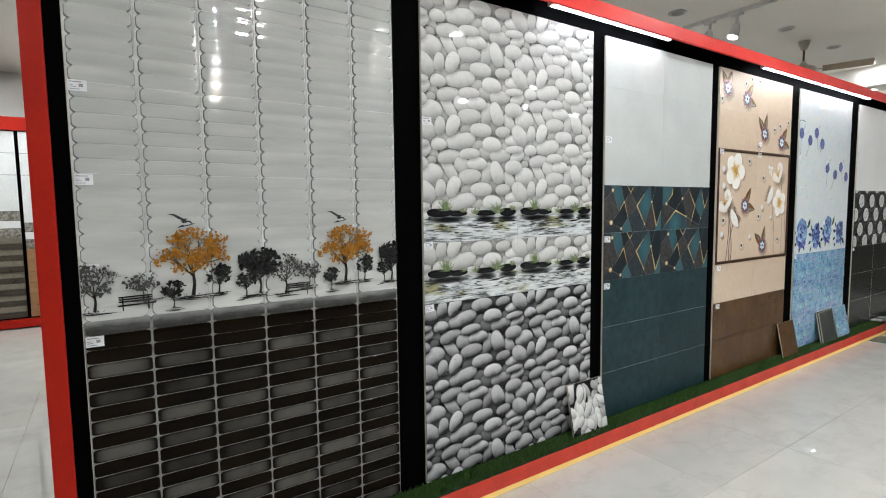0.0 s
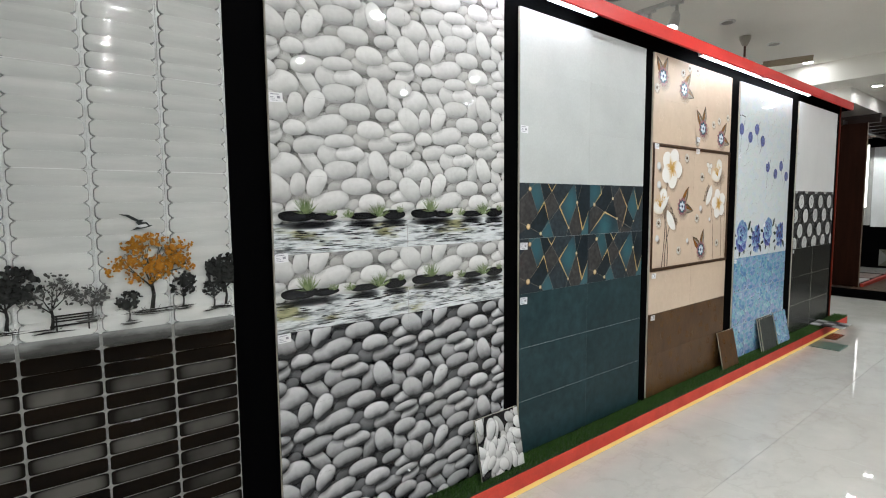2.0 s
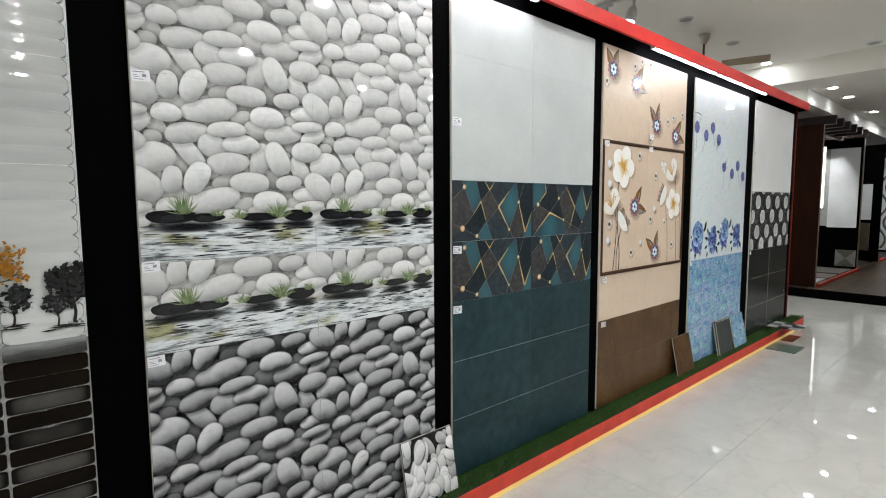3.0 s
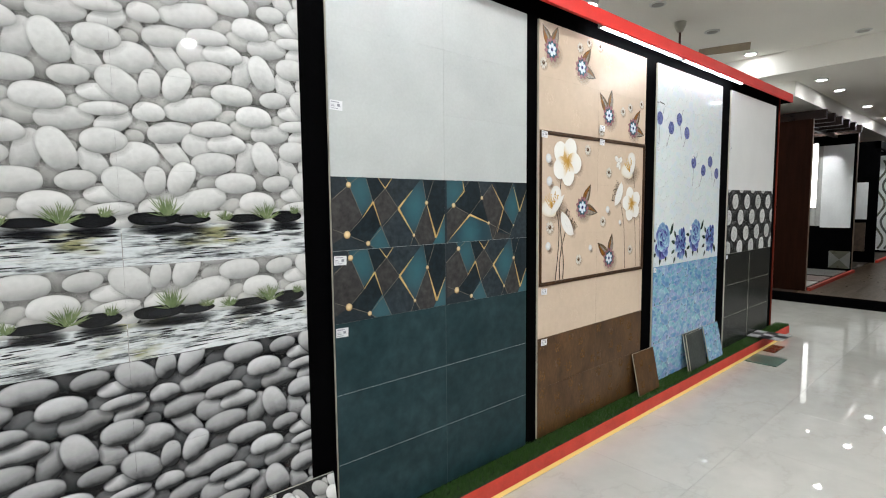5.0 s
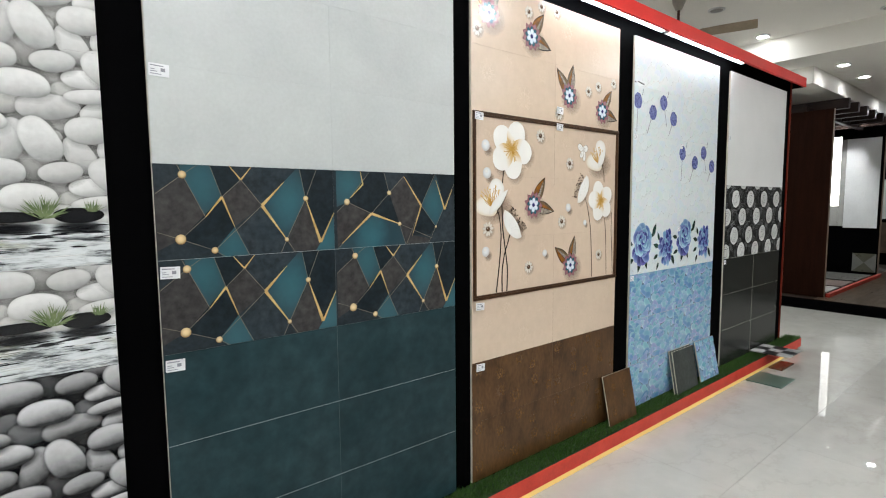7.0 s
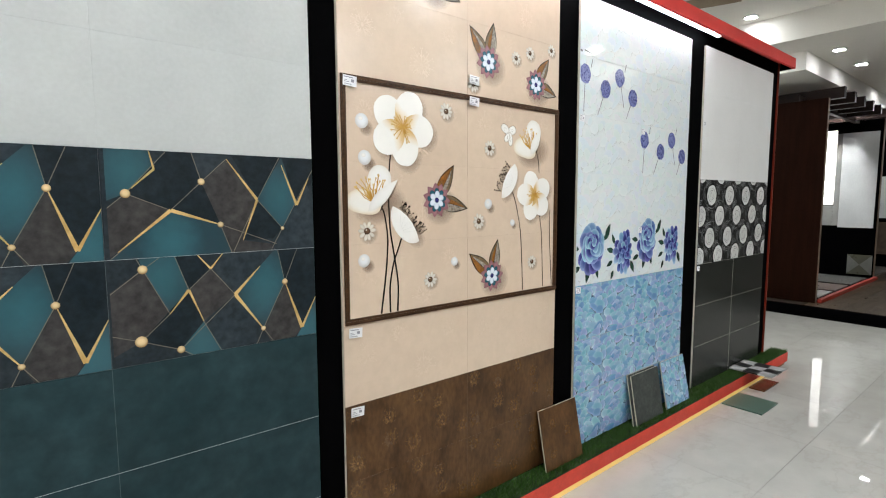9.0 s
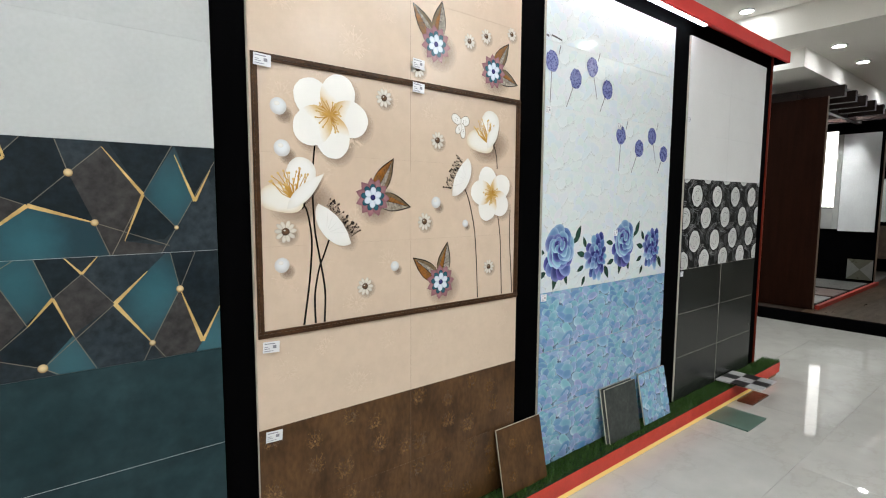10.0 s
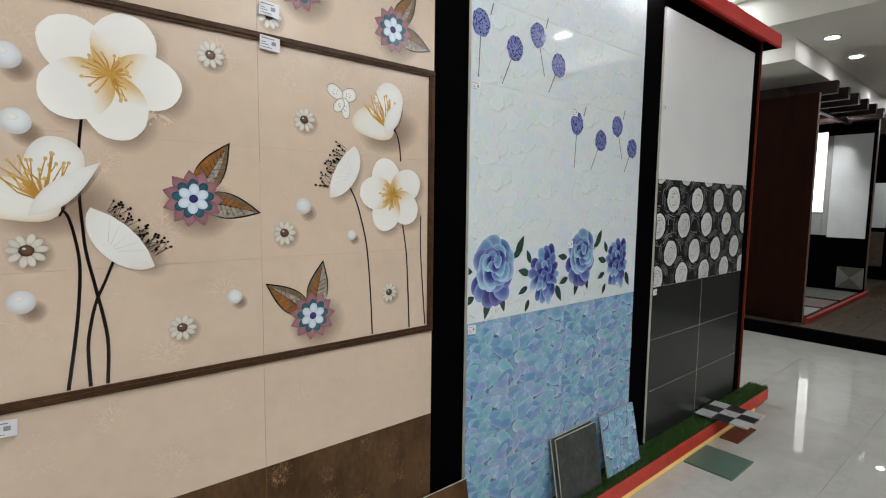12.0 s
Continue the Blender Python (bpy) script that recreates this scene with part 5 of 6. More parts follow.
blue_me, pale_me = petal_print(BLUE_PETAL, PETAL_SHADE, 170, 31), petal_print(PALE_PETAL, PALE_PETAL_SHADE, 80, 32)
for tl in [c for c in P5.children if c.name.startswith("tile")]:
    low = tl.location.z < 1.0
    put("petal_print", blue_me if low else pale_me, tl, 0, 0, -0.0003, "scattered blue petal print" if low else "faint pale petal print")
ALLIUM = printed_round("allium_print", (0.22, 0.25, 0.50), (0.18, 0.20, 0.44), 1, 0, 0.1, 0.1, speck=120)
GREY_STEM = mat("grey_stem_print", (0.17, 0.16, 0.17), None, 30, 0.12)
heads = ((0.044, 2.149, 0.036, 1.957), (0.229, 2.094, 0.160, 1.950), (0.362, 2.171, 0.410, 2.017), (0.501, 2.078, 0.440, 1.959),
         (0.645, 1.853, 0.634, 1.660), (0.834, 1.794, 0.760, 1.654), (0.970, 1.874, 1.022, 1.719), (1.112, 1.779, 1.048, 1.659))
for k, (x, z, sx, sz) in enumerate(heads):
    pr = Print([GREY_STEM, ALLIUM], 0.00003)
    pr.line([(x, z), (sx, sz)], 0.005, 0, 0.004)
    if k in (0, 2, 4, 6):
        pr.line([(x + 0.048, z + 0.038), (x + 0.062, z + 0.082)], 0.005, 0)
    pr.oval(x, z, 0.046, 0.049, 0, 1, 34, 0.06, random.Random(k))
    pr.v = [(min(1.192, max(0.002, a)), y, c) for a, y, c in pr.v]
    put("allium_print", pr.mesh("allium_print"), P5, 0, 0, -0.0016, "violet ball-shaped flower print on grey stem")
pr = Print([GREY_STEM])
pr.line([(0.0, 2.262), (0.018, 2.257)], 0.010)
pr.line([(0.035, 2.266), (0.115, 2.256)], 0.008)
put("tape_mark", pr.mesh("tape_mark"), P5, 0.0, 0, -0.0014, "small dark mark on the tile")

ROSE_OUT = printed_round("rose_outer_print", (0.20, 0.31, 0.46), (0.56, 0.70, 0.77), 1.5, 0.35, 0.3, 0.1, tints=[(0.8, 1, 1), (0.75, 0.80, 1.0), (0.7, 0.95, 1), (0.85, 0.85, 1.0)])
ROSE_MID = printed_round("rose_middle_print", (0.10, 0.14, 0.32), (0.36, 0.44, 0.66), 1.4, 0.35, 0.3, 0.1, tints=[(1, 1, 1), (0.85, 0.75, 1.0), (0.7, 0.95, 1), (0.8, 0.7, 1.0)])
ROSE_IN = printed_round("rose_inner_print", (0.035, 0.045, 0.16), (0.20, 0.22, 0.46), 1.4, 0.35, 0.3, 0.1, tints=[(1, 1, 1), (0.85, 0.7, 1.0), (0.7, 0.9, 1), (0.8, 0.65, 1.0)])
ROSE_LEAF = printed_round("rose_leaf_print", (0.035, 0.085, 0.06), (0.02, 0.05, 0.04), 1, 0, 0.35, 0.1)
for x, z, s, tilt, seed in ((0.139, 1.262, 1.22, 0, 1), (0.449, 1.205, 1.08, 70, 2), (0.714, 1.280, 1.14, 0, 3), (1.018, 1.220, 1.08, 70, 4)):
    rng = random.Random(seed // 2 + (5 if tilt else 0))
    pr = Print([ROSE_OUT, ROSE_IN, ROSE_LEAF, ROSE_MID], 0.00002)
    spots = ((0.105, 0.020, 62, 0.075), (0.085, 0.015, 25, 0.055), (-0.085, -0.10, 200, 0.06), (-0.02, -0.105, -105, 0.075), (0.035, -0.105, -75, 0.06), (-0.095, -0.02, 170, 0.06)) if not tilt else ((-0.085, 0.04, 115, 0.06), (-0.09, 0.0, 165, 0.07), (-0.10, -0.05, 205, 0.06), (-0.09, -0.10, 245, 0.055), (0.075, -0.06, -62, 0.08), (0.06, -0.05, -100, 0.06))
    for dx, dz, tn, ln in spots:
        pr.leaf(x + dx * s, z + dz * s, ln * s, ln * 0.42 * s, tn, 2)
    if not tilt:
        pr.line([(x + 0.06 * s, z - 0.01), (x + 0.11 * s, z + 0.02 * s)], 0.004, 2)
    def ring(cx, cz, n, rad, a, c, mi, start=0, sweep=360):
        for k in range(n):
            w = start + sweep * k / n + rng.uniform(-9, 9)
            pr.pebble(*polar(cx, cz, rad * s * rng.uniform(0.9, 1.1), w), a * s, c * s, w, mi[k % len(mi)], 20, k, 1.8)

    if not tilt:
        ring(x - 0.004, z - 0.050 * s, 6, 0.052, 0.044, 0.034, (1, 3, 1), 185, 200)
        ring(x, z - 0.004, 9, 0.056, 0.036, 0.040, (0, 3, 0), 10)
        ring(x, z - 0.012 * s, 8, 0.040, 0.034, 0.036, (3, 0), 30)
        ring(x, z - 0.006 * s, 7, 0.028, 0.026, 0.030, (0, 1, 3), 200)
        ring(x, z + 0.006 * s, 6, 0.018, 0.018, 0.022, (1, 0), 60)
        hx, hz, reach = x, z + 0.016 * s, 6
    else:
        hx, hz, reach = x + 0.022 * s, z - 0.012 * s, 4
        ring(hx, hz, 9, 0.070, 0.050, 0.026, (1, 3, 0), 75, 230)
        ring(hx, hz, 8, 0.052, 0.042, 0.022, (3, 1, 0), 60, 260)
        ring(hx, hz, 9, 0.036, 0.032, 0.018, (0, 1, 3), 0)
        ring(hx, hz, 7, 0.022, 0.022, 0.014, (1, 3), 20)
    for k in range(reach):
        w0, rad = k * 75, (0.005 + 0.0042 * k) * s
        pr.line([(hx + rad * math.cos(radians(w0 + q * 18)), hz + 0.8 * rad * math.sin(radians(w0 + q * 18))) for q in range(11)], 0.0034 * s, 1, 0.0010)
    pr.v = [(min(1.192, max(0.002, a)), y, max(1.045, c)) for a, y, c in pr.v]
    put("rose_print", pr.mesh("rose_print"), P5, 0, 0, -0.0016, "blue rose print with dark green leaves")
for x, z in ((0.005, 1.905), (0.604, 1.885), (0.604, 1.300), (0.004, 1.000)):
    price_label(P5, x, z, 0.040, 0.034, 2)

# -- panel of white and charcoal tiles with an embossed black and white decor --
P6 = panel(6.712, "white and charcoal tile panel with rosette decor")
TW = 0.622
tiles(P6, TW, ROWS_Z[5:], WHITE_SATIN)
tiles(P6, TW, ROWS_Z[:3], CHARCOAL)
DECOR_BLACK = mat("black_relief_print", (0.011, 0.012, 0.012), (0.024, 0.025, 0.025), 30, 0.25)
dt = tiles(P6, TW, ROWS_Z[3:5], DECOR_BLACK)
OVAL_WHITE = printed_round("white_rosette_print", (0.64, 0.64, 0.62), (0.72, 0.72, 0.70), 1, 0.1, 0.1, 0.25)
LINE_GREY = mat("grey_line_print", (0.34, 0.34, 0.34), (0.10, 0.10, 0.10), 60, 0.25)
LINE_DARK = mat("dark_line_print", (0.012, 0.012, 0.012), None, 40, 0.25)
centres = []
for r, z in enumerate((1.685, 1.530, 1.380, 1.222, 1.085)):
    for c in range(-1, 5):
        centres.append((0.185 + c * 0.3045 + (0.145 if r in (0, 2, 4) else 0) - 0.008 * (r == 3), z))
for x, z in centres:
    rng = random.Random(int(abs(x) * 100 + z * 1000))
    pr = Print([OVAL_WHITE, LINE_GREY, LINE_DARK], 0.00002)
    pr.clip = (0.002, 2 * TW - 0.002, 1.042, 1.640)
    for k, rad in enumerate((1.62, 1.42, 1.22)):
        for arc in range(5):
            a0 = arc * 72 + rng.uniform(0, 30)
            pts = [(x + 0.080 * rad * math.cos(radians(a0 + q * 9)), z + 0.068 * rad * math.sin(radians(a0 + q * 9)) + 0.004 * math.sin(q)) for q in range(6)]
            pr.line(pts, 0.007, 1, 0.003)
    pr.oval(x, z, 0.090, 0.084, 0, 2, 22, 0.03, rng)
    pr.oval(x, z, 0.076, 0.073, 0, 0, 24, 0.05, rng)
    for k, rad in enumerate((0.72, 0.50, 0.30)):
        for half in (0, 180):
            a0 = half + k * 55 + rng.uniform(-20, 20)
            pr.line([(x + 0.078 * rad * math.cos(radians(a0 + q * 15)), z + 0.068 * rad * math.sin(radians(a0 + q * 15))) for q in range(8)], 0.0055, 1, 0.0015)
    if len(pr.f) > 3:
        put("rosette_print", pr.mesh("rosette_print"), P6, 0, 0, -0.0005, "white rosette print in black and grey swirls")
for x, z in ((0.004, 2.00), (0.004, 0.995)):
    price_label(P6, x, z, 0.036, 0.034)


# ---- pale cut edges of the tiles at each panel's side ----
for pn in (P1, P2, P3, P4, P5, P6):
    part("edge_strip", box(-0.0016, -0.0002, 0.0012, 0.0125, 0.14, 2.54), TILE_BODY, pn, "pale tile edges")

# ---- backing of the joints ----
for pn, w, z0, z1, colour in ((P2, 1.2, 0.14, 1.04, STONE_GAP_DARK), (P2, 1.2, 1.041, 2.54, mat("pale_joint", (0.55, 0.545, 0.53), None, 20, 0.5)), (P3, 1.200, 0.14, 1.64, GLAZE_JOINT), (P3, 1.200, 1.641, 2.54, PALE_CEMENT), (P4, 1.2, 0.141, 0.74, BROWN), (P4, 1.2, 0.741, 2.539, mat("beige_joint", (0.55, 0.43, 0.33), None, 20, 0.5)),
                              (P5, 1.194, 0.141, 2.539, ICE), (P6, 2 * TW, 0.141, 1.04, GLAZE_JOINT), (P6, 2 * TW, 1.041, 2.539, WHITE_SATIN)):
    part("joint_filler", box(0.003, w - 0.003, 0.0010, 0.009, z0, z1), colour, pn)


# ---- visible pale joints ----
SEAM = mat("pale_seam", (0.40, 0.42, 0.42), None, 20, 0.5)
SEAM_WARM = mat("warm_seam", (0.42, 0.40, 0.34), None, 20, 0.5)
TEAL_SEAM = mat("teal_seam", (0.06, 0.085, 0.092), None, 20, 0.5)
for pn, w, mid, zs, m, wd, mv, wv in ((P3, 1.200, 0.600, (0.44, 0.74), SEAM, 0.0016, TEAL_SEAM, 0.0012), (P6, 2 * TW, TW, (0.44, 0.74, 1.04), SEAM_WARM, 0.0018, SEAM_WARM, 0.0042)):
    for z in zs:
        part("grout_line", box(0.001, w - 0.001, -0.0003, 0.003, z - wd / 2, z + wd / 2), m, pn)
    for z in ROWS_Z[:3]:
        part("grout_line", box(mid - wv / 2, mid + wv / 2, -0.0003, 0.003, z + 0.002, z + 0.298), mv, pn)
BROWN_SEAM = mat("brown_seam", (0.105, 0.052, 0.020), None, 20, 0.4)
BEIGE_SEAM = mat("dull_beige_seam", (0.36, 0.26, 0.19), None, 20, 0.5)
for z0, z1 in ((0.742, 1.044), (1.069, 1.335), (1.60, 1.916), (1.941, 2.24)):
    part("grout_line", box(0.5994, 0.6006, -0.0002, 0.003, z0, z1), BEIGE_SEAM, P4)
for z in (0.44, 0.74):
    part("grout_line", box(0.001, 1.193, -0.0035, 0.003, z - 0.0008, z + 0.0008), SEAM, P5)
for z in (0.142, 0.442):
    part("grout_line", box(0.5988, 0.6012, -0.0003, 0.003, z, z + 0.296), BROWN_SEAM, P4)
part("grout_line", box(0.001, 1.199, -0.0003, 0.003, 1.3394, 1.3406), SEAM, P3)
part("grout_line", box(0.5994, 0.6006, -0.0003, 0.003, 1.041, 1.339), TEAL_SEAM, P3)

# ---- loose tiles on the plinth and the floor ----
def loose_tile(x, w, h, front, label, prints=None, y_foot=1.992, z_foot=0.138, y_top=2.045, extra_x=0.0):
    lean = math.degrees(math.asin(min(0.9, (y_top - y_foot) / h)))
    tl = thing("loose_tile", x, y_foot, z_foot, label, "tile", "sample tiles leaning on the panels")
    tl.matrix_world = pose(x, y_foot, z_foot, -lean, 0, 0)
    bm = box(0, w, 0, 0.009, 0, h)
    bmesh.ops.bevel(bm, geom=[e for e in bm.edges if all(v.co.y < 0.001 for v in e.verts)], offset=0.0012, segments=1, affect="EDGES")
    me = finish(bm, "body", [front, TILE_BODY])
    for p in me.polygons:
        p.material_index = 1 if p.center.y > 0.003 else 0
    part("body", me, None, tl)
    if prints:
        tagged(put("surface_print", prints, tl, 0, 0, -0.0006), kind="stuff")
    return tl


pr = Print([PEBBLE_LIGHT, PEBBLE_BACK, PEBBLE_SHADE], 0.00002)
rng = random.Random(17)
pr.clip = (0.002, 0.303, 0.002, 0.303)
for k in range(52):
    x, z, a, c, tn = rng.uniform(0, 0.305), rng.uniform(0, 0.305), rng.uniform(0.034, 0.056), rng.uniform(0.021, 0.032), rng.uniform(30, 150)
    pr.pebble(x + 0.002, z - 0.004, a + 0.006, c + 0.006, tn, 2, 18, k)
    pr.pebble(x, z, a, c, tn, 1 if k < 14 else 0, 20, k)
loose_tile(2.300, 0.305, 0.305, STONE_GAP_DARK, "small white pebble print tile leaning on the panel", pr.mesh("surface_print"), 1.985)
pr = Print([DAMASK], 0.000001)
for x, z in ((0.07, 0.07), (0.2, 0.16), (0.09, 0.22)):
    damask(pr, x, z, 0.055)
loose_tile(5.010, 0.300, 0.305, BROWN, "small brown damask tile leaning on the panel", pr.mesh("surface_print"), 1.985)
loose_tile(5.845, 0.310, 0.300, GREY_TILE, "dark grey stone tile leaning on the panel", None, 1.978, 0.138, 2.030)
loose_tile(5.828, 0.310, 0.306, GREY_TILE, "dark grey stone tile behind another tile", None, 1.990, 0.138, 2.045)
rng = random.Random(33)
pr = Print([BLUE_PETAL, PETAL_SHADE], 0.00001)
pr.clip = (0.002, 0.303, 0.002, 0.303)
for k in range(80):
    x, z, a, c, tn = rng.uniform(0, 0.305), 0.31 * (1 - k / 80), rng.uniform(0.02, 0.04), rng.uniform(0.016, 0.028), rng.uniform(-35, 35)
    pr.pebble(x + 0.004, z - 0.007, a + 0.010, c + 0.008, tn, 1, 16, k, 1.6)
    pr.pebble(x, z, a, c, tn, 0, 18, k, 1.8)
loose_tile(6.220, 0.305, 0.305, BLUE_BASE, "small blue petal tile leaning on the panel", pr.mesh("surface_print"), 1.985)


def flat_tile(x0, x1, y0, y1, z, material, label, th=0.010):
    tl = thing("loose_tile", (x0 + x1) / 2, (y0 + y1) / 2, z, label, "tile", "sample tiles lying about")
    w, d = (x1 - x0) / 2, (y1 - y0) / 2
    part("body", box(-w, w, -d, d, 0, th, 0.0012), material, tl)
    return tl


flat_tile(6.945, 7.258, 1.676, 1.940, 0.0005, GREEN_TILE, "flat green tile lying on the marble floor")
# added brown piece that imitates a reflection in the polished floor
flat_tile(7.44, 7.745, 1.825, 1.936, 0.0005, REFLECTED_BROWN, "flat brown piece standing in for a floor reflection")
chk = thing("checker_tile", 7.475, 1.895, 0.160, "black and white checkered tile over the plinth edge", "tile", "sample tiles lying about")
CHK_W = mat("white_checker", (0.55, 0.55, 0.55), None, 12, 0.3)
CHK_B = mat("black_checker", (0.02, 0.02, 0.021), None, 12, 0.3)
for i in range(3):
    for j in range(3):
        part("square", box(-0.1525 + i * 0.1017, -0.0510 + i * 0.1017, -0.1525 + j * 0.1017, -0.0510 + j * 0.1017, 0, 0.009, 0.0008), CHK_B if (i + j) % 2 else CHK_W, chk)
part("mesh_backing", box(-0.150, 0.150, -0.150, 0.150, -0.002, 0.001), TILE_BODY, chk)

# ---- artificial grass on the plinth ----
rng = random.Random(77)
gv, gf = [], []
for k in range(42000):
    x, y = rng.uniform(-0.13, 8.325), rng.uniform(1.946, 2.068)
    h, a = rng.uniform(0.010, 0.034), rng.uniform(0, math.pi)
    lx, ly = rng.gauss(0, 0.010), rng.gauss(-0.004, 0.008)
    w = 0.0016
    dx, dy = w * math.cos(a), w * math.sin(a)
    i = len(gv)
    gv += [(x - dx, y - dy, 0.121), (x + dx, y + dy, 0.121), (x + dx * 0.8 + lx * 0.4, y + dy * 0.8 + ly * 0.4, 0.121 + h * 0.6), (x - dx * 0.8 + lx * 0.4, y - dy * 0.8 + ly * 0.4, 0.121 + h * 0.6), (x + lx, min(2.07, y + ly), 0.121 + h)]
    gf += [(i, i + 1, i + 2, i + 3), (i + 3, i + 2, i + 4)]
me = bpy.data.meshes.new("artificial_grass")
me.from_pydata(gv, [], gf)
me.materials.append(GRASS_A)
tagged(new("artificial_grass", me), "green artificial grass along the plinth", "grass", "", "stuff")
structure("grass_backing", box(-0.135, 8.328, 1.944, 2.0735, 0.1225, 0.1265), GRASS_BASE, "dark backing of the artificial grass", "turf")

# ---- ceiling fan ----
fan = thing("ceiling_fan", 7.62, 2.96, CEIL, "white ceiling fan at rest on a brown rod", "ceiling fan")
FAN_CREAM = mat("cream_enamel", (0.55, 0.52, 0.45), None, 12, 0.3)
FAN_BROWN = mat("brown_rod", (0.10, 0.035, 0.02), None, 12, 0.4)
FAN_BLADE = mat("fan_blade", (0.36, 0.29, 0.20), (0.28, 0.22, 0.15), 8, 0.4)
part("canopy", finish(lathe([(0.012, -0.115), (0.03, -0.11), (0.062, -0.04), (0.066, 0.0)], 20), "canopy", FAN_CREAM, True), None, fan)
part("rod", finish(lathe([(0.013, -0.27), (0.013, -0.11)], 14), "rod", FAN_BROWN), None, fan, "brown rod")
part("motor", finish(lathe([(0.05, -0.41), (0.13, -0.40), (0.145, -0.365), (0.13, -0.33), (0.05, -0.30), (0.022, -0.25)], 24), "motor", FAN_CREAM, True), None, fan, "cream motor housing")
for k in range(3):
    bm = bmesh.new()
    n = 9
    for j in range(n + 1):
        s = j / n
        w = 0.036 + 0.018 * math.sin(s * 2.2)
        for sg in (-1, 1):
            for dz in (0.0, 0.004):
                bm.verts.new((0.20 + 0.50 * s, sg * w, -0.372 + dz - sg * 0.026))
    bm.verts.ensure_lookup_table()
    for j in range(n):
        q = [bm.verts[j * 4 + i] for i in range(4)] + [bm.verts[j * 4 + 4 + i] for i in range(4)]
        for f in ((0, 4, 6, 2), (1, 3, 7, 5), (0, 1, 5, 4), (2, 6, 7, 3)):
            bm.faces.new([q[i] for i in f])
    box(0.12, 0.22, -0.014, 0.014, -0.374, -0.368, 0.001, bm)
    bl = part("blade", bm, FAN_BLADE, fan, "dull cream fan blade")
    bl.rotation_euler = (0, 0, radians(-70 + 120 * k))

# ---- track with two spot heads ----
track = thing("track_light", 5.78, 3.05, CEIL, "white ceiling track with two spot heads", "track light")
part("rail", box(-0.022, 0.022, -0.55, 0.65, -0.04, -0.0005, 0.002), WHITE_METAL, track, "white rail")
for y in (-0.17, 0.12):
    part("adapter", box(-0.02, 0.02, y - 0.06, y + 0.06, -0.065, -0.040, 0.003), WHITE_METAL, track)
    part("arm", box(-0.008, 0.008, y - 0.014, y + 0.014, -0.15, -0.065, 0.003), WHITE_METAL, track)
    hd = part("spot_head", finish(lathe([(0.056, -0.16), (0.052, -0.09), (0.040, -0.03), (0.020, 0.0)], 20), "spot_head", WHITE_METAL, True), None, track, "white bell-shaped spot head")
    hd.location = (0, y, -0.13)
    hd.rotation_euler = (radians(8), radians(14), 0)
    bulb = part("bulb", finish(lathe([(0.02, -0.171), (0.046, -0.168), (0.049, -0.158)], 20), "bulb", LAMP_GLOW), None, hd, "bright bulb")

# ---- raised area: dark wood booth with displayed slabs ----
booth = thing("display_booth", 11.0, 2.44, 0.138, "dark brown wooden display booth with slatted top", "display booth")
SLAB_WHITE = mat("white_slab", (0.78, 0.79, 0.78), (0.66, 0.67, 0.66), 3, 0.12, stretch=(1, 1, 0.6), wear=0.1)
SLAB_GREY = mat("grey_slab", (0.40, 0.40, 0.37), (0.33, 0.33, 0.31), 4, 0.3)
EDGE_WOOD = mat("pale_edge", (0.16, 0.11, 0.07), None, 20, 0.5)
part("side_panel", box(0.0, 0.05, 0.0, 2.2, 0.0, 2.64, 0.002), DARK_WOOD, booth, "dark brown side panel")
part("panel_edge", box(0.002, 0.048, -0.006, 0.001, 0.0, 2.64, 0.001), EDGE_WOOD, booth, "paler edge strip")
part("far_panel", box(3.1, 3.16, 0.0, 2.2, 0.0, 2.69, 0.002), BLACK, booth, "black end panel")
part("far_edge", box(3.095, 3.165, -0.012, -0.001, 0.0, 2.69, 0.001), EDGE_WOOD, booth)
part("back_panel", box(0.05, 3.1, 2.14, 2.2, 0.0, 2.62), BLACK, booth)
# darker copy of the red paint: weaker light on the kerb put into colour
KERB_RED = mat("shaded_kerb_red", (0.34, 0.035, 0.020), (0.27, 0.028, 0.016), 9, 0.5, bump=0.15, spec=0.2)
part("kerb", box(0.05, 3.16, -0.06, -0.012, 0.0, 0.052, 0.003), KERB_RED, booth, "red painted kerb")
part("platform", box(0.05, 3.1, 0.0, 2.14, 0.0, 0.03), BLACK, booth)
for k in range(6):
    part("slat", box(0.25 + 0.5 * k, 0.34 + 0.5 * k, -0.10, 1.9, 2.66, 2.80, 0.002), SLAT_WOOD, booth, "dark wooden slat")
for y in (0.32, 1.7):
    part("carrier_beam", box(0.0, 3.16, y, y + 0.07, 2.64, 2.74 if y > 1 else 2.72, 0.002), SLAT_WOOD, booth)
BACKLIT = glow("backlit_panel", (1.0, 0.99, 0.95), 2.2)
for y0, y1, z0, z1, m, lab in ((0.04, 0.53, 0.87, 2.49, SLAB_WHITE, "white veined slab"), (0.535, 0.61, 0.90, 2.49, SLAB_GREY, "grey slab"), (0.615, 0.80, 0.90, 1.25, SLAB_GREY, "grey slab"),
                               (0.615, 0.79, 1.27, 2.55, BACKLIT, "bright backlit white panel"), (0.81, 1.90, 0.90, 2.49, SLAB_GREY, "grey slab")):
    part("slab", box(3.078, 3.098, y0, y1, z0, z1, 0.001), m, booth, lab)
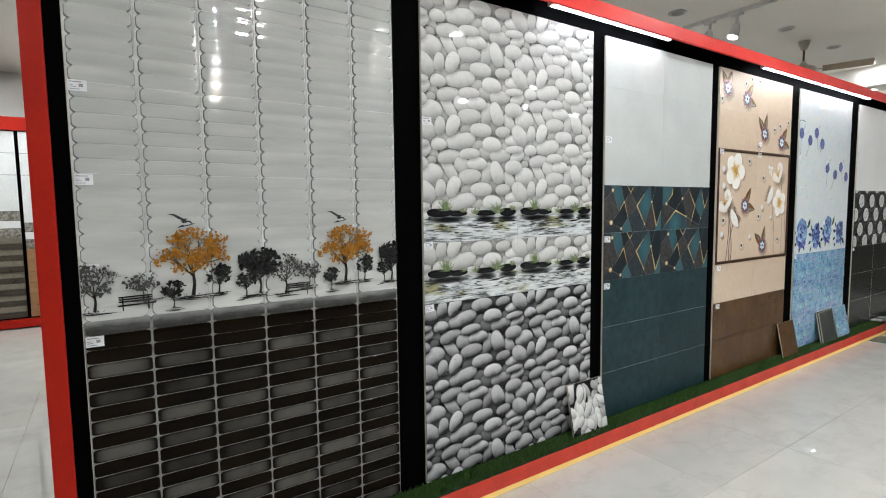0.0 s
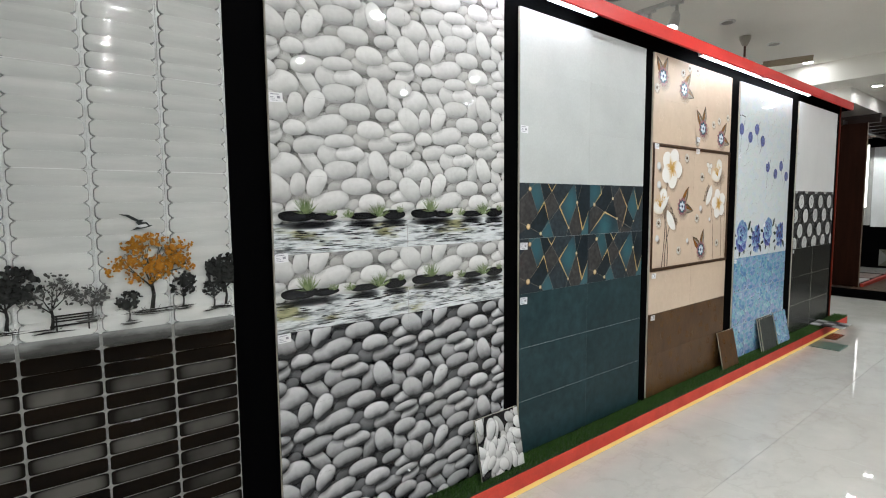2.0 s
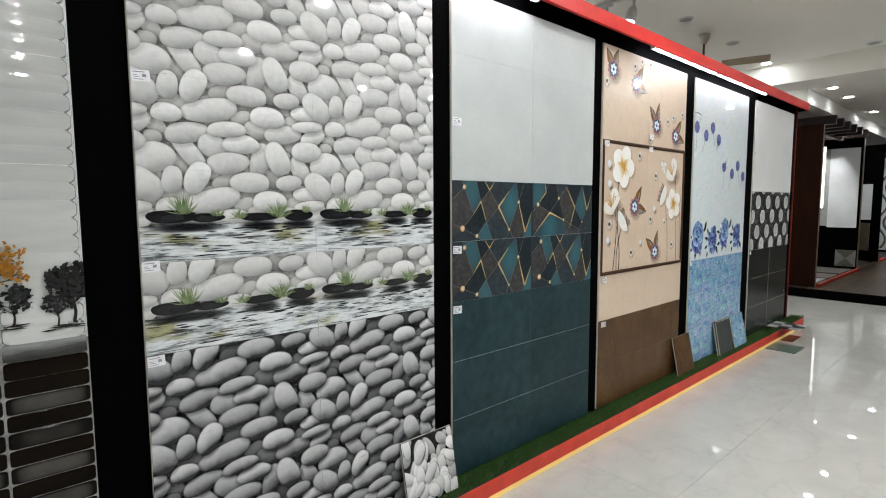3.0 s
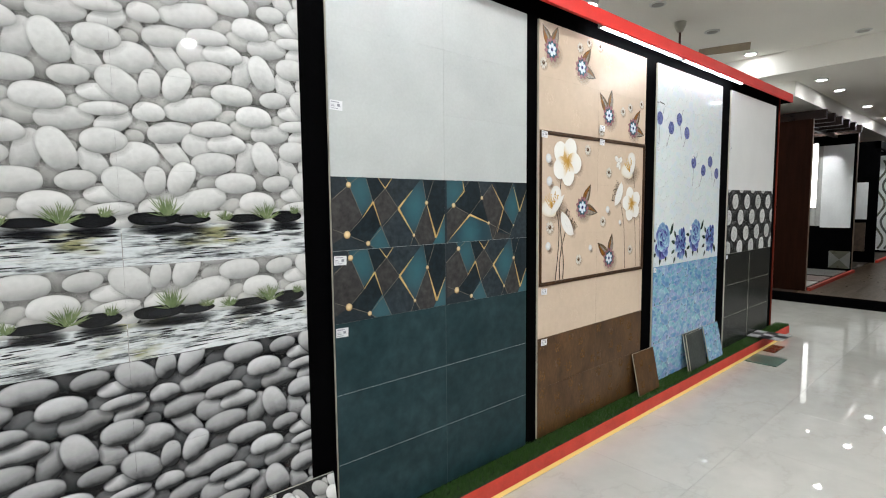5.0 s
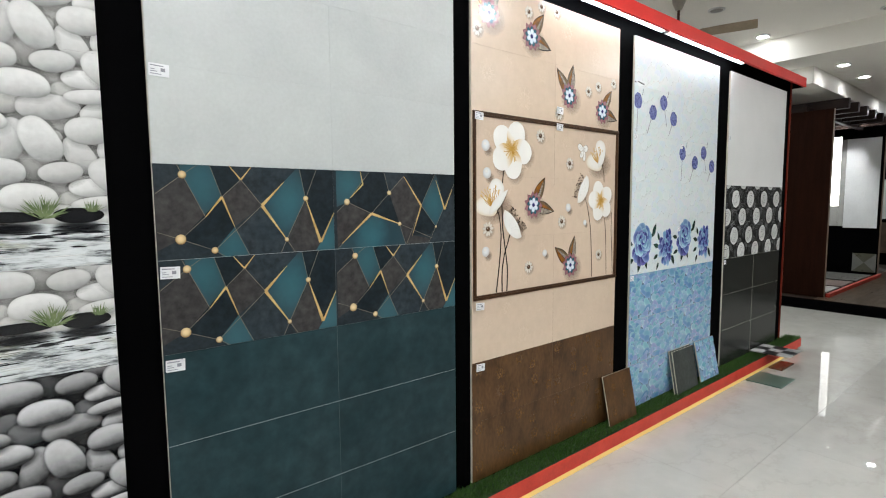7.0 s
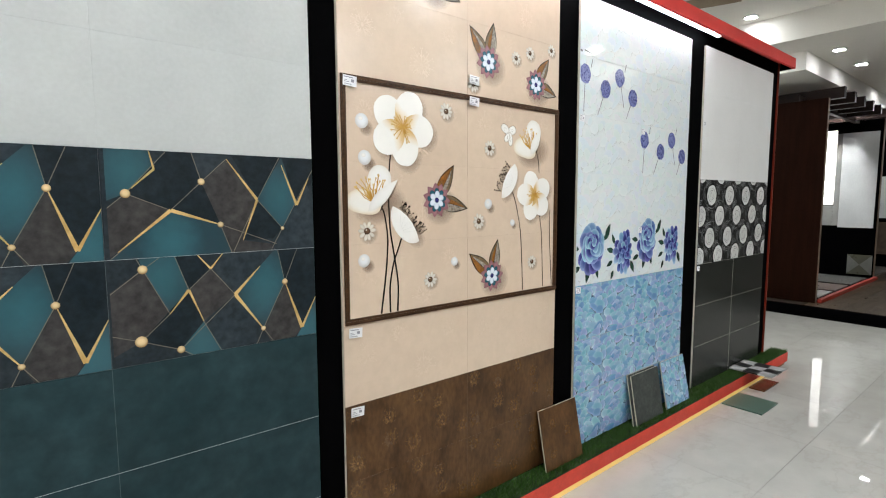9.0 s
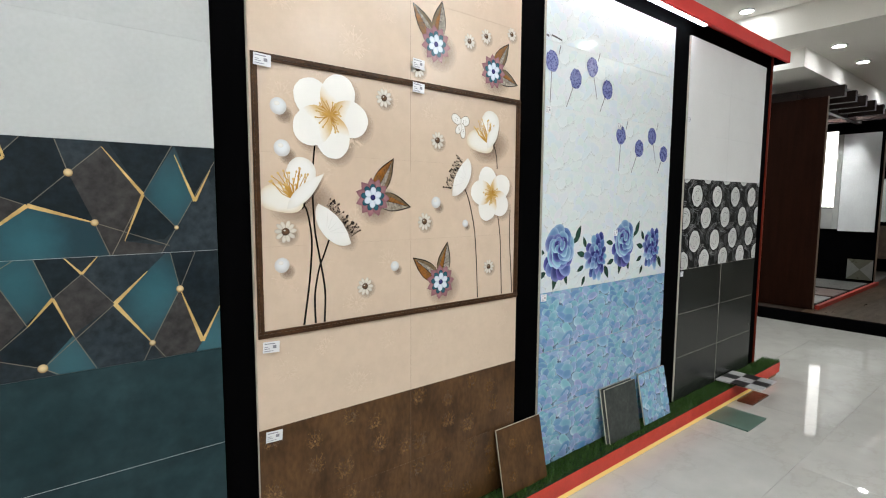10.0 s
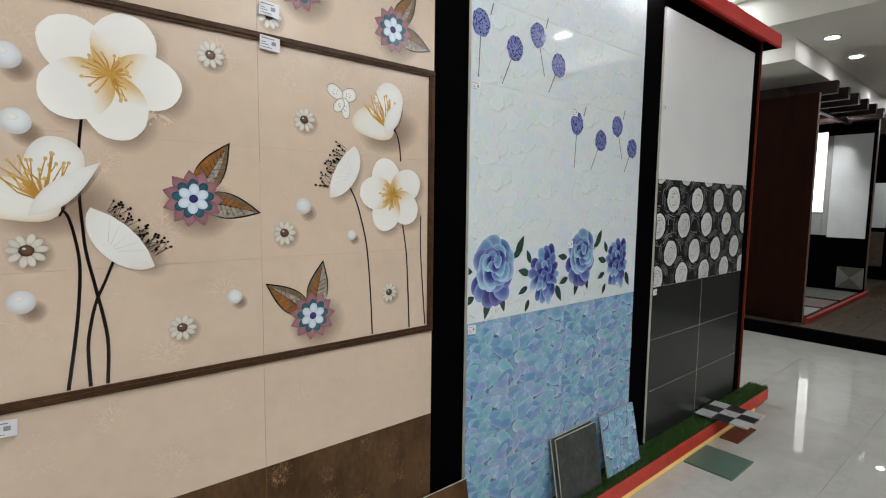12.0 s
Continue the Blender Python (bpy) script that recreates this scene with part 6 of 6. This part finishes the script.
# floor slabs coloured darker than they are, to stand for dimmer light
for x0, x1, m in ((0.30, 0.95, SLAB_GREY), (1.05, 1.75, mat("rosy_slab", (0.20, 0.15, 0.13), None, 8, 0.3)), (1.90, 2.90, mat("mottled_slab", (0.16, 0.155, 0.14), (0.06, 0.06, 0.055), 30, 0.3))):
    part("floor_slab", box(x0, x1, 0.04, 1.1, 0.031, 0.043, 0.001), m, booth)
DIA_A, DIA_B = mat("olive_facet", (0.10, 0.10, 0.07), None, 9, 0.3), mat("grey_facet", (0.20, 0.20, 0.185), None, 9, 0.3)
pr = Print([DIA_A, DIA_B])
for k, (a, c) in enumerate((((-0.17, -0.17), (0.17, -0.17)), ((0.17, -0.17), (0.17, 0.17)), ((0.17, 0.17), (-0.17, 0.17)), ((-0.17, 0.17), (-0.17, -0.17)))):
    pr.poly([a, c, (0, 0)], k % 2)
dia = put("facet_tile", pr.mesh("facet_tile"), booth, 3.07, 0.24, 0.185, "tile with crossed grey and olive triangles")
dia.rotation_euler = (0, 0, radians(-90))
# fill lamp added to brighten the booth's white slab
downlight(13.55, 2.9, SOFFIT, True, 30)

# ---- second booth further along, with a wave-patterned panel ----
b2 = thing("display_booth", 16.4, 2.44, 0.138, "black framed display booth with patterned slabs", "display booth")
part("side_panel", box(0.0, 0.06, 0.0, 2.0, 0.0, 2.72, 0.002), BLACK, b2, "black side panel")
part("kerb", box(0.06, 3.2, -0.06, -0.012, 0.0, 0.052, 0.003), RED_EDGE, b2, "red painted kerb")
part("top_rail", box(0.0, 3.2, 0.0, 0.10, 2.56, 2.72, 0.002), BLACK, b2)
part("far_panel", box(3.2, 3.26, -0.6, 2.0, 0.0, 2.72, 0.002), BLACK, b2)
part("slab", box(-0.02, -0.002, 0.17, 0.40, 0.98, 1.81, 0.001), SLAB_WHITE, b2, "white slab with ring pattern")
part("slab", box(-0.02, -0.002, 0.18, 0.40, 0.25, 0.90, 0.001), mat("brown_slab", (0.14, 0.10, 0.07), (0.07, 0.05, 0.04), 9, 0.3), b2, "brown stone slab")
wave = put("wave_slab", finish(box(3.165, 3.198, -0.58, 0.9, 0.06, 2.6, 0.001), "wave_slab", SLAB_WHITE), b2, 0, 0, 0, "white slab with dark wave pattern")
WAVE_INK = mat("wave_ink", (0.10, 0.10, 0.09), None, 20, 0.3)
for c in range(4):
    for q in range(2):
        pr = Print([WAVE_INK if q else DIA_A])
        pr.line([(0.12 + c * 0.36 + q * 0.14 + 0.10 * math.sin(k * 0.55), 0.10 + k * 0.085) for k in range(29)], 0.05)
        wv = put("wave_print", pr.mesh("wave_print"), wave, 3.16, 0.0, 0.9, "dark wave line")
        wv.rotation_euler = (0, 0, radians(-90))
# two unseen fill lamps added for the wave panel and the slabs
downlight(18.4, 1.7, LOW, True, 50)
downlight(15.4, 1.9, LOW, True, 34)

# ---- far display wall behind the partition ----
far = thing("display_partition", -1.2, 8.5, 0, "far display partition with red frame and patterned tiles", "partition")
part("backboard", box(-4.0, 2.0, 0.05, 0.12, 0, 2.74), BLACK, far)
part("top_rail", box(-4.0, 2.0, 0.0, 0.06, 2.57, 2.74, 0.003), RED, far, "red top rail")
part("kerb", box(-4.0, 2.0, -0.06, 0.05, 0.02, 0.12, 0.003), RED, far, "red kerb")
OAK = mat("oak_tile", (0.36, 0.20, 0.10), (0.28, 0.15, 0.07), 6, 0.3, stretch=(1, 1, 5))
UMBER = mat("umber_tile", (0.035, 0.028, 0.02), (0.06, 0.05, 0.035), 9, 0.3)
STONE_STEP = mat("stone_step_tile", (0.22, 0.20, 0.15), (0.15, 0.135, 0.10), 14, 0.3)
FLORAL = mat("floral_band", (0.45, 0.42, 0.36), (0.05, 0.045, 0.035), 26, 0.3, wear=0.5)
for x0, x1, low, alt, n in ((-0.6, 0.308, UMBER, STONE_STEP, 7), (0.348, 1.25, OAK, OAK, 6), (-1.6, -0.64, UMBER, STONE_STEP, 7)):
    top = 0.14 + 0.15 * n
    for k in range(n):
        z0 = 0.14 + 0.15 * k
        part("tile", box(x0, x1, 0.020 + 0.012 * (k % 2), 0.049, z0, z0 + 0.075, 0.002), low, far)
        part("tile", box(x0, x1, 0.032, 0.049, z0 + 0.077, z0 + 0.147, 0.002), alt, far)
    part("floral_band", box(x0, x1, 0.034, 0.049, top, top + 0.12, 0.002), FLORAL, far, "floral border tiles")
    part("tile", box(x0, x1, 0.034, 0.049, top + 0.124, top + 0.22, 0.002), SLAB_WHITE, far)
    part("floral_band", box(x0, x1, 0.034, 0.049, top + 0.224, top + 0.34, 0.002), FLORAL, far, "floral border tiles")
    for z0, z1 in ((top + 0.344, 2.0), (2.004, 2.28), (2.284, 2.56)):
        part("tile", box(x0, x1, 0.034, 0.049, z0, z1, 0.002), SLAB_WHITE, far)
# row of lamps added to light up the far partition's white tiles
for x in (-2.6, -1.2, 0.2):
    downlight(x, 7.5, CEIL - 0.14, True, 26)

# ---- floor pieces, last ----
S = 0.8
marble_me = finish(box(0.0006, S - 0.0006, 0.0006, S - 0.0006, -0.008, 0.0), "tile", MARBLE)
ground = bpy.data.objects["floor"]
rest_v, rest_f = [], []
for i in range(21):
    for j in range(18):
        x, y = -6.1 + i * S, -5.06 + j * S
        if -1.4 < x < 10.8 and -1.2 < y < 4.6 and x + S < 10.7:
            ob = new("tile", marble_me)
            ob.parent = ground
            ob.location = (x, y, 0)
        else:
            x1 = min(x + S, 10.699)
            if x1 - x < 0.05:
                continue
            n = len(rest_v)
            rest_v += [(x + 0.0012, y + 0.0012, 0), (x1 - 0.0012, y + 0.0012, 0), (x1 - 0.0012, y + S - 0.0012, 0), (x + 0.0012, y + S - 0.0012, 0)]
            rest_f.append((n, n + 1, n + 2, n + 3))
me = bpy.data.meshes.new("tiles")
me.from_pydata(rest_v, [], rest_f)
me.materials.append(MARBLE)
ob = new("marble_tiles", me)
ob.parent = ground
tagged(ob, "", "", "", "stuff")
planks = bpy.data.objects["floor_raised"]
plank_me = finish(box(0.001, 1.199, 0.001, 0.199, 0.129, 0.138), "plank", WOOD_FLOOR)
for i in range(7):
    for j in range(22):
        ob = new("plank", plank_me)
        ob.parent = planks
        ob.location = (10.765 + i * 1.2 + 0.0 * (j % 2), -1.9 + j * 0.2, 0)
